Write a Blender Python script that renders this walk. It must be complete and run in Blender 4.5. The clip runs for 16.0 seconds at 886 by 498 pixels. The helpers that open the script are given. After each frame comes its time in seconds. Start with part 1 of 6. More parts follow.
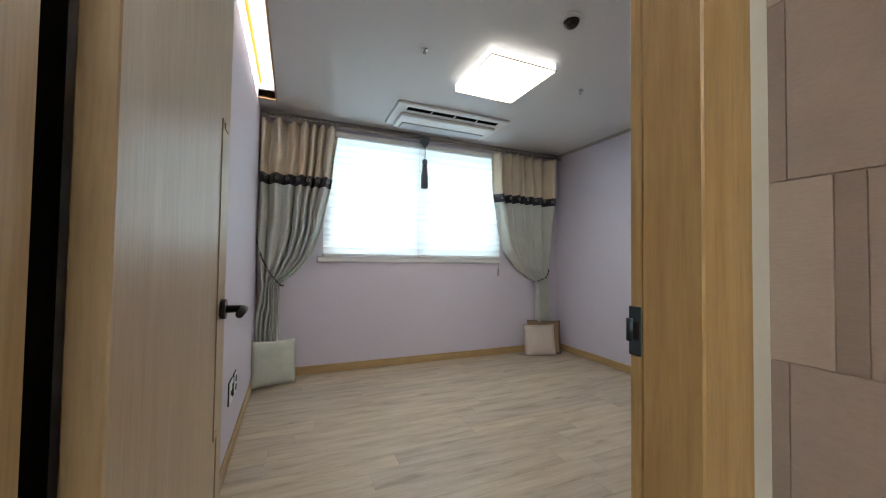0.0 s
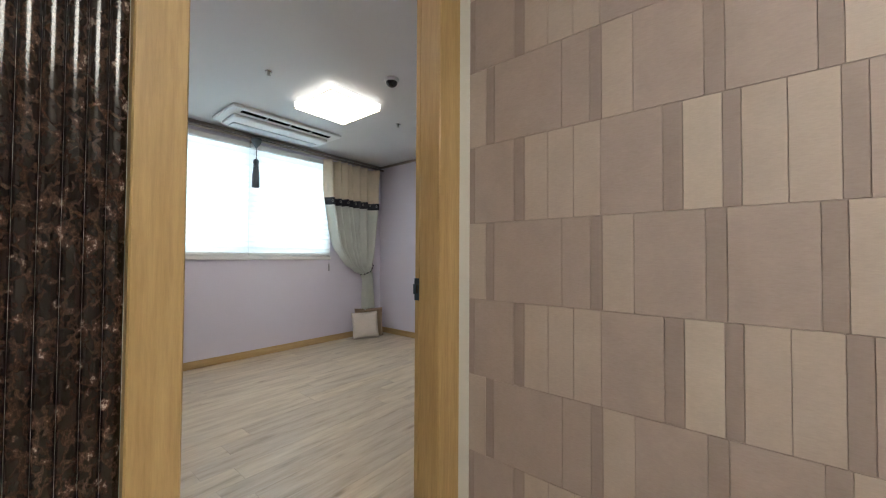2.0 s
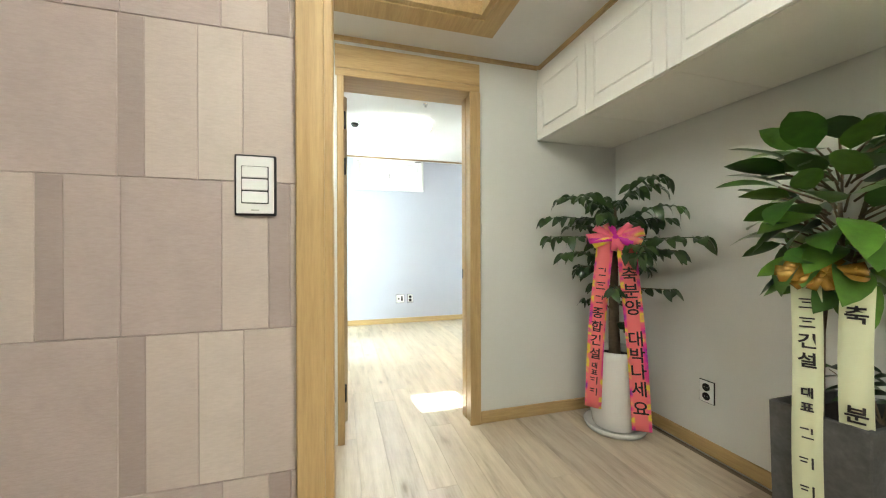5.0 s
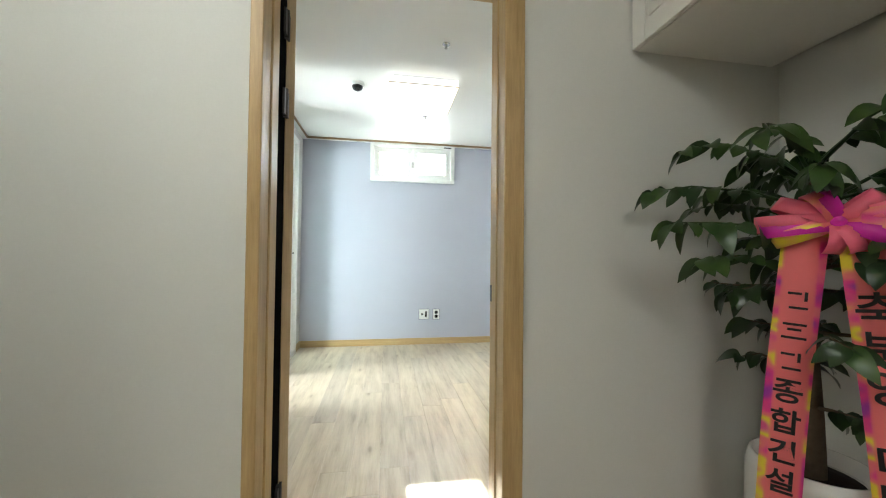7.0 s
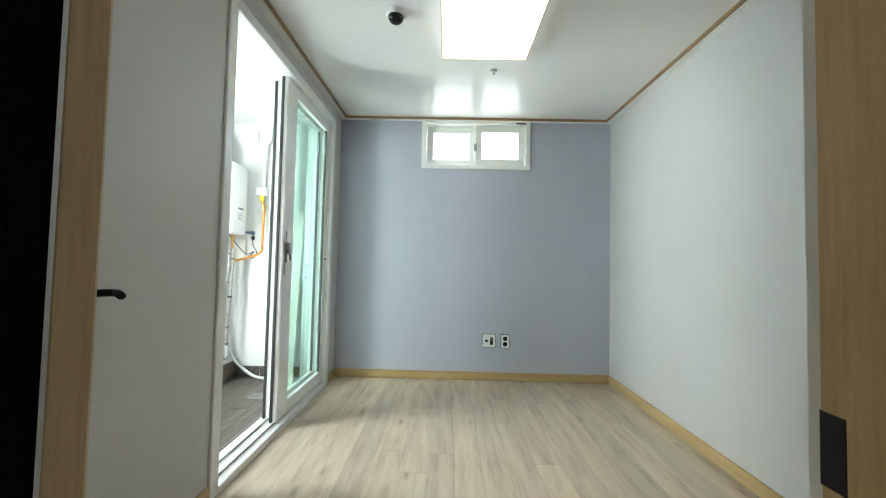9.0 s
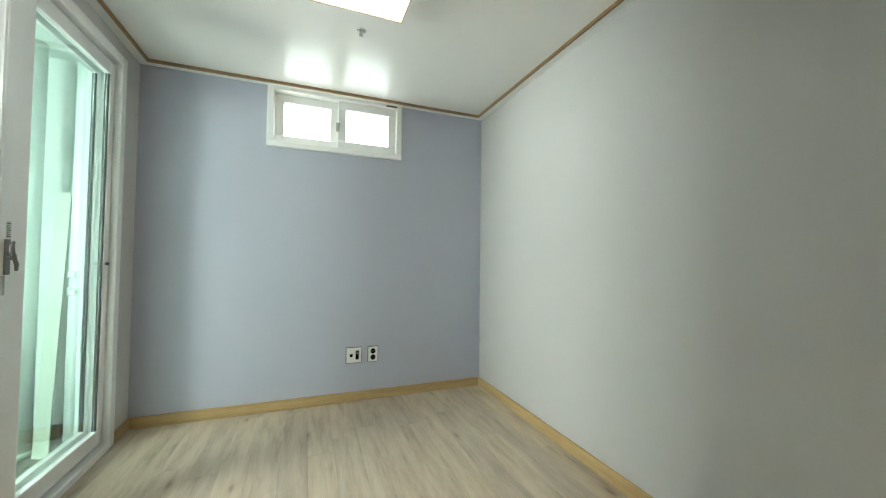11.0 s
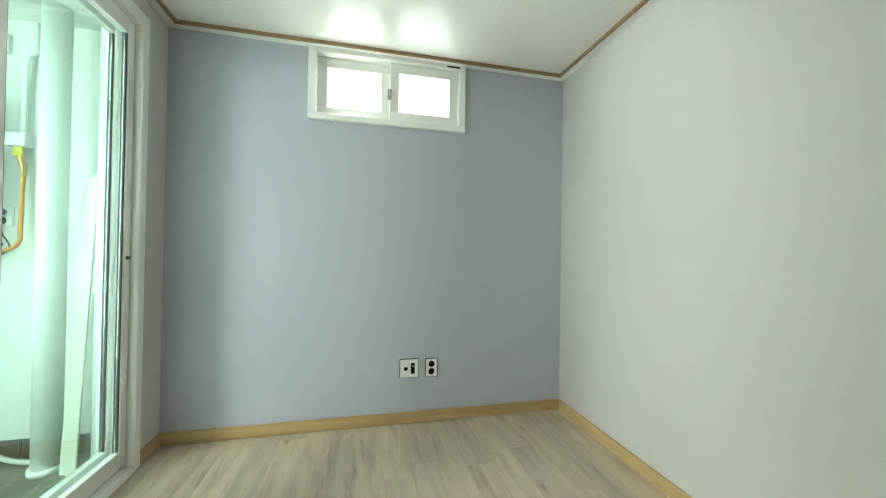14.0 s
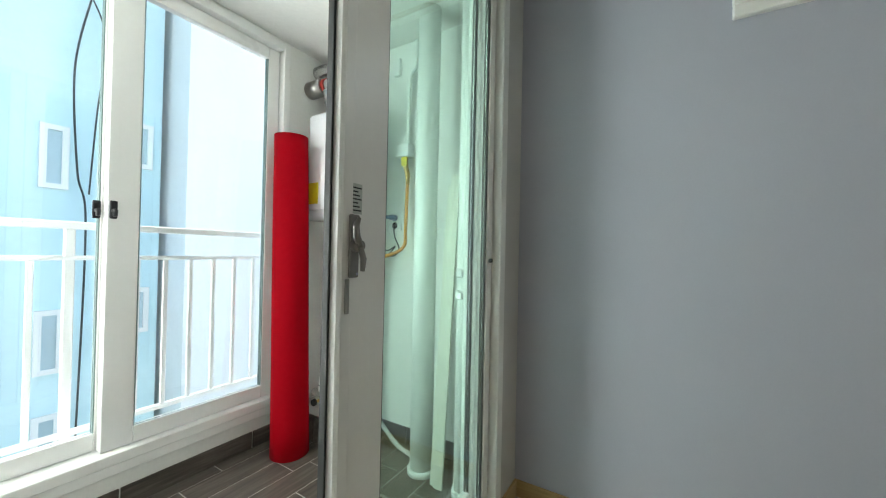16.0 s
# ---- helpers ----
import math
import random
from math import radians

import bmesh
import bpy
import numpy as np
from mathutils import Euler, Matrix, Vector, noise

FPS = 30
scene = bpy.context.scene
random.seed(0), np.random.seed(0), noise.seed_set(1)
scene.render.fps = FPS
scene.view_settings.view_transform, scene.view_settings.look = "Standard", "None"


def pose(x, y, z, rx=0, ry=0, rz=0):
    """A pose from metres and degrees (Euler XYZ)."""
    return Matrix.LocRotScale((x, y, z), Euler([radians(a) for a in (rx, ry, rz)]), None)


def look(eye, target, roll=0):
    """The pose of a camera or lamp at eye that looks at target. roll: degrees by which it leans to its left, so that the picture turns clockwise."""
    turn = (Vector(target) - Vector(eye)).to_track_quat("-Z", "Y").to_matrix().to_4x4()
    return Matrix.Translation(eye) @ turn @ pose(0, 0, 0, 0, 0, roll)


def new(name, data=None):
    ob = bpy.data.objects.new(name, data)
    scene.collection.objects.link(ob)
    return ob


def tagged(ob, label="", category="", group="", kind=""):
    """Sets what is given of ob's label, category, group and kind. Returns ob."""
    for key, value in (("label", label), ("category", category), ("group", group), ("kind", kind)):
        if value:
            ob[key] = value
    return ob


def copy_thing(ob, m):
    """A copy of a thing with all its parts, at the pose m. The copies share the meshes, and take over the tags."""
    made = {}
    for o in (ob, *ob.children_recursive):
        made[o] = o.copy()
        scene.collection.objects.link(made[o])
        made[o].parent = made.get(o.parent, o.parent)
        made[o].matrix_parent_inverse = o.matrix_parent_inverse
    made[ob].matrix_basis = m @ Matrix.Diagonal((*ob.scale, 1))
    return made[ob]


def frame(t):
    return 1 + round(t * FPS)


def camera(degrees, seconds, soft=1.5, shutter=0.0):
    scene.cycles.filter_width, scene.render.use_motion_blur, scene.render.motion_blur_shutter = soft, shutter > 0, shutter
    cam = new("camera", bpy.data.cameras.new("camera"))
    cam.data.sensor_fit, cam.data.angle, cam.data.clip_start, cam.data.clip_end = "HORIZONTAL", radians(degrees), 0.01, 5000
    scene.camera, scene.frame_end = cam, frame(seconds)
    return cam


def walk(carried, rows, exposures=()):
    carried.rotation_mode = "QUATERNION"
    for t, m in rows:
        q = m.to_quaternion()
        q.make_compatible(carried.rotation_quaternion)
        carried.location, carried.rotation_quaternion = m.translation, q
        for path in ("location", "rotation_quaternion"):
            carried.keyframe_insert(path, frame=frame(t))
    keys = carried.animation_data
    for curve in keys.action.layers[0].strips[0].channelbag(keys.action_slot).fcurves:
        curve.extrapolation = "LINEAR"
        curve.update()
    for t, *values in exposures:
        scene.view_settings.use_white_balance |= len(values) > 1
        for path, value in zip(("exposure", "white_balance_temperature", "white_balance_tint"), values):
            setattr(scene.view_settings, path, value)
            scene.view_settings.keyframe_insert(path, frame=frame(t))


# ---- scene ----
cam = camera(102.3, 16.0, 1.1)
PATH = [
    (0, (0.04, 0.233, 1.075), (0.816, 2.076, 1.131), 0.8),
    (0.5, (-0.067, 0.094, 1.086), (0.889, 1.85, 1.138), 0.6),
    (1, (-0.171, -0.045, 1.089), (0.965, 1.6, 1.139), 0.5),
    (1.5, (-0.276, -0.153, 1.088), (1.049, 1.344, 1.132), 0.3),
    (2, (-0.373, -0.231, 1.08), (1.174, 1.035, 1.123), 0.3),
    (2.5, (-0.393, -0.312, 1.075), (1.352, 0.665, 1.109), 0.1),
    (3, (-0.391, -0.384, 1.077), (1.496, 0.278, 1.106), 0.0),
    (3.5, (-0.353, -0.496, 1.077), (1.62, -0.168, 1.097), -0.3),
    (4, (-0.257, -0.671, 1.071), (1.742, -0.722, 1.085), -0.6),
    (4.4, (-0.178, -0.815, 1.075), (1.791, -1.165, 1.08), -0.2),
    (4.5, (-0.154, -0.844, 1.079), (1.801, -1.266, 1.082), -0.5),
    (4.7, (-0.102, -0.905, 1.078), (1.818, -1.464, 1.077), -0.2),
    (6.8, (0.81, -1.354, 1.05), (2.772, -1.741, 1.086), 0.6),
    (7, (0.919, -1.379, 1.047), (2.893, -1.699, 1.086), 0.6),
    (7.5, (1.205, -1.442, 1.061), (3.198, -1.597, 1.101), 0.6),
    (8, (1.466, -1.425, 1.064), (3.465, -1.408, 1.112), 0.9),
    (8.2, (1.546, -1.429, 1.067), (3.544, -1.363, 1.118), 1.3),
    (10.3, (2.247, -1.467, 1.041), (4.215, -1.809, 1.14), 0.7),
    (10.5, (2.254, -1.46, 1.083), (4.199, -1.921, 1.157), 0.8),
    (11, (2.291, -1.481, 1.111), (4.158, -2.195, 1.166), 0.7),
    (11.5, (2.341, -1.522, 1.119), (4.145, -2.385, 1.159), 0.6),
    (12, (2.38, -1.564, 1.13), (4.192, -2.411, 1.151), 0.6),
    (12.5, (2.402, -1.614, 1.119), (4.239, -2.403, 1.138), 0.6),
    (13, (2.468, -1.627, 1.111), (4.337, -2.34, 1.13), 0.6),
    (13.5, (2.647, -1.595, 1.114), (4.555, -2.194, 1.13), 0.8),
    (14, (2.836, -1.519, 1.11), (4.784, -1.972, 1.129), 0.9),
    (14.5, (3.075, -1.445, 1.087), (5.067, -1.621, 1.123), 0.9),
    (15, (3.277, -1.338, 1.083), (5.259, -1.072, 1.12), 0.9),
    (15.2, (3.342, -1.276, 1.068), (5.293, -0.837, 1.111), 1.0),
    (15.5, (3.451, -1.147, 1.087), (5.331, -0.464, 1.105), 1.3),
    (16, (3.58, -0.985, 1.088), (5.292, 0.05, 1.107), 1.2),
]
walk(cam, [(t, look(eye, target, roll)) for t, eye, target, roll in PATH], [(0, 3.5, 6650, 7), (1.5, 3.6, 6650, 7), (3, 3.92, 6600, 3), (4, 4.15, 6600, 1), (4.5, 4.15, 6550, 0), (7, 3.35, 6300, 3), (7.5, 3.25, 6300, 2), (8, 2.93, 6250, 0), (10.5, 2.42, 6550, 0), (11.5, 2.58, 6650, -5), (13, 2.55, 6700, -6), (14.2, 2.58, 6700, -7), (14.9, 2.6, 6700, -9), (15.4, 2.36, 6700, -6), (16, 1.78, 6750, 2)])

# ---- light ----
SUN_WAY = Vector((-2.75, -0.2, -2.1))
world = bpy.data.worlds.new("sky")
scene.world = world
world.use_nodes = True
sky = world.node_tree.nodes.new("ShaderNodeTexSky")
sky.sky_type = "NISHITA"
sky.sun_disc = False
sky.sun_elevation = radians(37.3)
sky.sun_rotation = radians(86)
back = world.node_tree.nodes["Background"]
back.inputs["Strength"].default_value = 0.15
world.node_tree.links.new(sky.outputs[0], back.inputs["Color"])
sun_data = bpy.data.lights.new("sun", "SUN")
sun_data.energy, sun_data.angle, sun_data.color = 3.6, radians(0.6), (1.0, 0.95, 0.86)
sun = new("sun", sun_data)
sun.matrix_world = Matrix.Translation((9, -1, 9)) @ SUN_WAY.to_track_quat("-Z", "Y").to_matrix().to_4x4()


def area_lamp(name, x, y, z, towards, w, h, watts, colour=(1, 1, 1)):
    data = bpy.data.lights.new(name, "AREA")
    data.shape, data.size, data.size_y, data.energy, data.color = "RECTANGLE", w, h, watts, colour
    ob = new(name, data)
    ob.matrix_world = look((x, y, z), (x + towards[0], y + towards[1], z + towards[2]))
    return ob


area_lamp("sky_light_bedroom", 1.25, 4.02, 1.66, (0, -1, 0), 1.9, 1.1, 0.7, (0.95, 0.98, 1.0))
area_lamp("sky_light_balcony", 3.45, 1.27, 1.27, (0.35, -1, 0), 0.68, 1.95, 13, (0.93, 0.98, 1.0))
area_lamp("sky_light_small_window", 5.36, -1.69, 2.14, (-1, 0, 0), 0.9, 0.36, 0.9, (0.95, 0.98, 1.0))

# ---- materials ----


def shader(name):
    m = bpy.data.materials.new(name)
    m.use_nodes = True
    return m, m.node_tree.nodes, m.node_tree.links, m.node_tree.nodes["Principled BSDF"]


def coords(n, l, scale=(1, 1, 1), rot=(0, 0, 0), space="Object"):
    c, mp = n.new("ShaderNodeTexCoord"), n.new("ShaderNodeMapping")
    mp.inputs["Scale"].default_value, mp.inputs["Rotation"].default_value = scale, rot
    l.new(c.outputs[space], mp.inputs["Vector"])
    return mp


def noise_node(n, l, vec, scale, detail=4, rough=0.6):
    t = n.new("ShaderNodeTexNoise")
    t.inputs["Scale"].default_value, t.inputs["Detail"].default_value, t.inputs["Roughness"].default_value = scale, detail, rough
    l.new(vec.outputs[0], t.inputs["Vector"])
    return t


def ramp(n, l, source, stops):
    r = n.new("ShaderNodeValToRGB")
    while len(r.color_ramp.elements) < len(stops):
        r.color_ramp.elements.new(0.5)
    for e, (p, c) in zip(r.color_ramp.elements, stops):
        e.position, e.color = p, (*c, 1)
    l.new(source, r.inputs[0])
    return r


def blend(n, l, kind, fac, a, b):
    m = n.new("ShaderNodeMix")
    m.data_type, m.blend_type = "RGBA", kind
    if isinstance(fac, (int, float)):
        m.inputs[0].default_value = fac
    else:
        l.new(fac, m.inputs[0])
    for sock, v in ((m.inputs[6], a), (m.inputs[7], b)):
        if isinstance(v, tuple):
            sock.default_value = (*v, 1)
        else:
            l.new(v, sock)
    return m.outputs[2]


def bump(n, l, b, height, strength, distance=0.002):
    k = n.new("ShaderNodeBump")
    k.inputs["Strength"].default_value, k.inputs["Distance"].default_value = strength, distance
    l.new(height, k.inputs["Height"])
    l.new(k.outputs[0], b.inputs["Normal"])


def scaled(c, k):
    return tuple(min(1.0, v * k) for v in c)


def plain(name, col, rough=0.5, var=0.06, big=1.5, fine=90.0, relief=0.1, metal=0.0, stretch=(1, 1, 1), coat=0.0, spec=0.5):
    """A surface with broad mottling and fine grain."""
    m, n, l, b = shader(name)
    v = coords(n, l, stretch)
    a, f = noise_node(n, l, v, big, 3), noise_node(n, l, v, fine, 4)
    r1 = ramp(n, l, a.outputs["Fac"], [(0.3, scaled(col, 1 - var)), (0.7, scaled(col, 1 + var))])
    r2 = ramp(n, l, f.outputs["Fac"], [(0.3, (1 - var,) * 3), (0.7, (1.0,) * 3)])
    l.new(blend(n, l, "MULTIPLY", 1.0, r1.outputs[0], r2.outputs[0]), b.inputs["Base Color"])
    rr = n.new("ShaderNodeMapRange")
    rr.inputs["To Min"].default_value, rr.inputs["To Max"].default_value = max(0.02, rough - 0.06), min(1, rough + 0.06)
    l.new(a.outputs["Fac"], rr.inputs["Value"])
    l.new(rr.outputs[0], b.inputs["Roughness"])
    b.inputs["Metallic"].default_value = metal
    b.inputs["Coat Weight"].default_value = coat
    b.inputs["Specular IOR Level"].default_value = spec
    if relief:
        bump(n, l, b, f.outputs["Fac"], relief)
    return m


def wood(name, light, dark, along="z", rough=0.42, grain=1.0, per_piece=0.0):
    """Straight-grained timber film, the grain running along one axis."""
    m, n, l, b = shader(name)
    k = {"x": (0.9, 14, 14), "y": (14, 0.9, 14), "z": (14, 14, 0.9)}[along]
    v = coords(n, l, tuple(q * grain for q in k))
    if per_piece:
        info = n.new("ShaderNodeObjectInfo")
        add = n.new("ShaderNodeVectorMath")
        add.operation = "MULTIPLY_ADD"
        l.new(info.outputs["Random"], add.inputs[0])
        add.inputs[1].default_value = (37, 53, 71)
        l.new(v.outputs[0], add.inputs[2])
        v = add
    a = noise_node(n, l, v, 2.2, 6, 0.65)
    f = noise_node(n, l, v, 11.0, 5, 0.7)
    mid = tuple((p + q) / 2 for p, q in zip(light, dark))
    r1 = ramp(n, l, a.outputs["Fac"], [(0.28, dark), (0.5, mid), (0.72, light)])
    r2 = ramp(n, l, f.outputs["Fac"], [(0.3, (0.8, 0.78, 0.74)), (0.6, (1, 1, 1))])
    col = blend(n, l, "MULTIPLY", 0.8, r1.outputs[0], r2.outputs[0])
    if per_piece:
        sp = ramp(n, l, info.outputs["Random"], [(0.0, (1 - per_piece,) * 3), (1.0, (1 + per_piece * 0.4,) * 3)])
        col = blend(n, l, "MULTIPLY", 1.0, col, sp.outputs[0])
    l.new(col, b.inputs["Base Color"])
    b.inputs["Roughness"].default_value = rough
    bump(n, l, b, f.outputs["Fac"], 0.12)
    return m


def glowing(name, col, strength):
    m, n, l, b = shader(name)
    b.inputs["Base Color"].default_value = (*col, 1)
    b.inputs["Emission Color"].default_value = (*col, 1)
    b.inputs["Emission Strength"].default_value = strength
    return m


def glass(name, tint=(0.93, 0.98, 0.95)):
    m, n, l, b = shader(name)
    b.inputs["Base Color"].default_value = (*tint, 1)
    b.inputs["Transmission Weight"].default_value = 1.0
    b.inputs["Roughness"].default_value = 0.0
    b.inputs["IOR"].default_value = 1.45
    return m


OAK = wood("oak_film", (0.57, 0.405, 0.195), (0.42, 0.28, 0.12), "z", 0.4)
OAK_X = wood("oak_film_level_x", (0.57, 0.405, 0.195), (0.42, 0.28, 0.12), "x", 0.4)
OAK_Y = wood("oak_film_level_y", (0.57, 0.405, 0.195), (0.42, 0.28, 0.12), "y", 0.4)
LEAF_WOOD = wood("pale_oak_leaf", (0.57, 0.45, 0.29), (0.46, 0.34, 0.205), "z", 0.35)
LILAC = plain("lilac_wallpaper", (0.66, 0.625, 0.71), 0.6, 0.03, 0.8, 140, 0.15)
BLUE_GREY = plain("blue_grey_wallpaper", (0.465, 0.478, 0.56), 0.6, 0.03, 0.8, 140, 0.15)
WHITE_PAPER = plain("white_wallpaper", (0.54, 0.53, 0.515), 0.5, 0.025, 0.8, 160, 0.15)
CREAM_PAPER = plain("cream_wallpaper", (0.68, 0.68, 0.645), 0.6, 0.025, 0.8, 160, 0.15)
CEIL_GLOSS = plain("satin_ceiling_paper", (0.78, 0.77, 0.74), 0.21, 0.02, 0.8, 120, 0.02)
CEIL_MATT = plain("white_ceiling_paper", (0.66, 0.65, 0.64), 0.5, 0.02, 0.8, 160, 0.1)
PVC = plain("white_upvc", (0.82, 0.82, 0.80), 0.3, 0.02, 2, 60, 0.02)
SOFFIT_WHITE = plain("white_cabinet_paint", (0.80, 0.78, 0.73), 0.35, 0.02, 2, 60, 0.02)
BLACK = plain("black_plastic", (0.015, 0.014, 0.016), 0.45, 0.1)
DARK_METAL = plain("dark_bronze_metal", (0.03, 0.03, 0.035), 0.35, 0.1, 4, 80, 0.02, 0.7)
GREY_METAL = plain("brushed_steel", (0.42, 0.41, 0.39), 0.33, 0.08, 6, 120, 0.03, 1.0)
CHROME = plain("chrome", (0.7, 0.7, 0.7), 0.15, 0.03, 6, 120, 0.0, 1.0)
BASE_GREY = plain("grey_lamp_base", (0.3, 0.3, 0.3), 0.6)
GREY_LINE = plain("taupe_moulding", (0.34, 0.30, 0.26), 0.5)
PLATE_WHITE = plain("white_plate_plastic", (0.78, 0.78, 0.77), 0.35, 0.02, 5, 90, 0.02)
CREAM_WALL = plain("white_render", (0.80, 0.80, 0.77), 0.8, 0.05, 2.5, 60, 0.5)
CLEAR = glass("clear_glass", (0.97, 0.99, 0.98))
GREEN_GLASS = glass("greenish_double_glass", (0.80, 0.955, 0.90))
LED = glowing("led_diffuser", (1.0, 0.985, 0.96), 1.6)
LED_ROOM = glowing("room_led_diffuser", (1.0, 0.99, 0.975), 0.68)
LED_SIDE = glowing("led_lamp_side", (1.0, 0.99, 0.97), 0.17)
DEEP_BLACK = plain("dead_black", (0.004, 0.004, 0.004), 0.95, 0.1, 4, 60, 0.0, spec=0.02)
LED_HALL = glowing("hall_led_diffuser", (1.0, 0.965, 0.91), 1.5)
LED_PASSAGE = glowing("passage_led_diffuser", (1.0, 0.985, 0.96), 0.78)
COVE = glowing("amber_cove_strip", (1.0, 0.33, 0.02), 0.08)

# ---- shapes ----


def box(bm, x0, x1, y0, y1, z0, z1):
    r = bmesh.ops.create_cube(bm, size=1)
    bmesh.ops.transform(bm, matrix=Matrix.LocRotScale(((x0 + x1) / 2, (y0 + y1) / 2, (z0 + z1) / 2), None, (x1 - x0, y1 - y0, z1 - z0)), verts=r["verts"])
    return r["verts"]


def soft_box(x0, x1, y0, y1, z0, z1, r=0.004, seg=2):
    bm = bmesh.new()
    box(bm, x0, x1, y0, y1, z0, z1)
    bmesh.ops.bevel(bm, geom=bm.edges[:], offset=r, segments=seg, profile=0.5, affect="EDGES")
    return bm


def tube(bm, pts, r, seg=12, cap=True):
    """A round bar along a line of points; r is one radius or one for each point."""
    rs = r if isinstance(r, (list, tuple)) else [r] * len(pts)
    pts = [Vector(p) for p in pts]
    rings, side = [], None
    for i, p in enumerate(pts):
        d = (pts[min(i + 1, len(pts) - 1)] - pts[max(i - 1, 0)]).normalized()
        if side is None:
            side = d.orthogonal().normalized()
        side = (side - d * side.dot(d)).normalized()
        up = d.cross(side)
        rings.append([bm.verts.new(p + rs[i] * (math.cos(a) * side + math.sin(a) * up)) for a in (2 * math.pi * k / seg for k in range(seg))])
    for a, b in zip(rings, rings[1:]):
        for k in range(seg):
            bm.faces.new((a[k], a[(k + 1) % seg], b[(k + 1) % seg], b[k])).smooth = True
    if cap:
        bm.faces.new(rings[0][::-1])
        bm.faces.new(rings[-1])


def turned(bm, profile, seg=32, at=(0, 0, 0)):
    """A body of revolution about z from (radius, height) pairs."""
    rings = [[bm.verts.new((at[0] + r * math.cos(2 * math.pi * k / seg), at[1] + r * math.sin(2 * math.pi * k / seg), at[2] + z)) for k in range(seg)] for r, z in profile]
    for a, b in zip(rings, rings[1:]):
        for k in range(seg):
            bm.faces.new((a[k], a[(k + 1) % seg], b[(k + 1) % seg], b[k])).smooth = True
    bm.faces.new(rings[0][::-1])
    bm.faces.new(rings[-1])


def mesh_of(name, bm, material):
    me = bpy.data.meshes.new(name)
    bmesh.ops.recalc_face_normals(bm, faces=bm.faces[:])
    bm.to_mesh(me)
    bm.free()
    me.materials.append(material)
    return me


def part(name, bm, material, parent, label=""):
    ob = new(name, mesh_of(name, bm, material))
    ob.parent = parent
    return tagged(ob, label)


def single(name, bm, material, label, category, at=(0, 0, 0), group="", kind=""):
    ob = new(name, mesh_of(name, bm, material))
    ob.location = at
    return tagged(ob, label, category, group, kind)


def thing(name, label, category, at=(0, 0, 0), turn=0, group="", kind=""):
    ob = new(name)
    ob.empty_display_size = 0.1
    ob.matrix_basis = pose(*at, 0, 0, turn)
    return tagged(ob, label, category, group, kind)


def structure(name, boxes, material, label, category="wall"):
    bm = bmesh.new()
    for b in boxes:
        if category == "wall" and b[4] == 0:
            b = (*b[:4], -0.1, b[5])
        box(bm, *b)
    return tagged(new(name, mesh_of(name, bm, material)), label, category, "", "structure")


def around(axis, a0, a1, b0, b1, z0, z1, holes):
    """The boxes of a wall with openings. axis: the way it runs; a: along it; b: through it."""
    out, at = [], a0
    for h0, h1, hz0, hz1 in sorted(holes):
        out.append((at, h0, z0, z1))
        if hz0 > z0:
            out.append((h0, h1, z0, hz0))
        if hz1 < z1:
            out.append((h0, h1, hz1, z1))
        at = h1
    out.append((at, a1, z0, z1))
    return [(p, q, b0, b1, r, s) if axis == "x" else (b0, b1, p, q, r, s) for p, q, r, s in out]


# ---- plan, in metres ----
TOP = 2.375         # bedroom ceilings
HALL_TOP = 2.245    # hall ceiling, below the raised tray
WP_X = 0.765        # patterned wall
DOORWALL_Y = 0.565  # wall of the first bedroom's door, hall side
D2 = 2.035          # wall of the second room's door, hall side
FAR = 5.15          # second room's end wall
R2_L, R2_R = -0.44, -2.93
R1_L, R1_R, R1_N, R1_S = -0.25, 3.06, 3.76, 0.645
HALL_S = -2.84
BAL_N, BAL_E, BAL_W, BAL_Z = 1.05, 5.36, 3.0, -0.085

# ---- structure ----
structure("floor", [(-3.0, FAR + 0.02, HALL_S - 0.2, R2_L + 0.03, -0.2, -0.012), (-3.0, 3.2, R2_L + 0.03, R1_N + 0.1, -0.2, -0.012)], plain("brown_underlay", (0.22, 0.17, 0.12), 0.9), "dark underlay below pale oak laminate", "floor")
structure("wall_bedroom_hall", around("x", -3.0, WP_X, DOORWALL_Y, R1_S, 0, TOP, [(-0.185, 0.565, 0, 2.06)]), CREAM_PAPER, "cream papered wall with a door opening")
structure("wall_bedroom_side", [(R1_L - 0.15, R1_L, R1_S, R1_N, 0, TOP + 0.3)], LILAC, "lilac papered bedroom wall")
structure("wall_bedroom_east", [(R1_R, R1_R + 0.15, R1_S - 0.13, R1_N + 0.2, 0, TOP)], LILAC, "lilac papered bedroom wall")
structure("wall_bedroom_south", [(WP_X + 0.001, R1_R, R1_S - 0.05, R1_S, 0, TOP)], LILAC, "lilac papered bedroom wall")
structure("wall_bedroom_window", around("x", R1_L, R1_R, R1_N, R1_N + 0.2, 0, TOP, [(0.30, 2.21, 1.08, 2.27)]), LILAC, "lilac papered wall with a wide window opening")
structure("ceiling_bedroom", [(R1_L + 0.13, R1_R, R1_S - 0.1, R1_N, TOP, TOP + 0.1), (R1_L, R1_L + 0.13, 3.45, R1_N, TOP, TOP + 0.1), (R1_L - 0.1, R1_L + 0.2, R1_S, 3.6, TOP + 0.2, TOP + 0.3)], CEIL_MATT, "white papered bedroom ceiling with a light cove", "ceiling")
structure("wall_patterned", [(WP_X, WP_X + 0.15, -0.93, DOORWALL_Y + 0.07, 0, TOP)], CREAM_PAPER, "partition wall under beige block-patterned wallpaper")
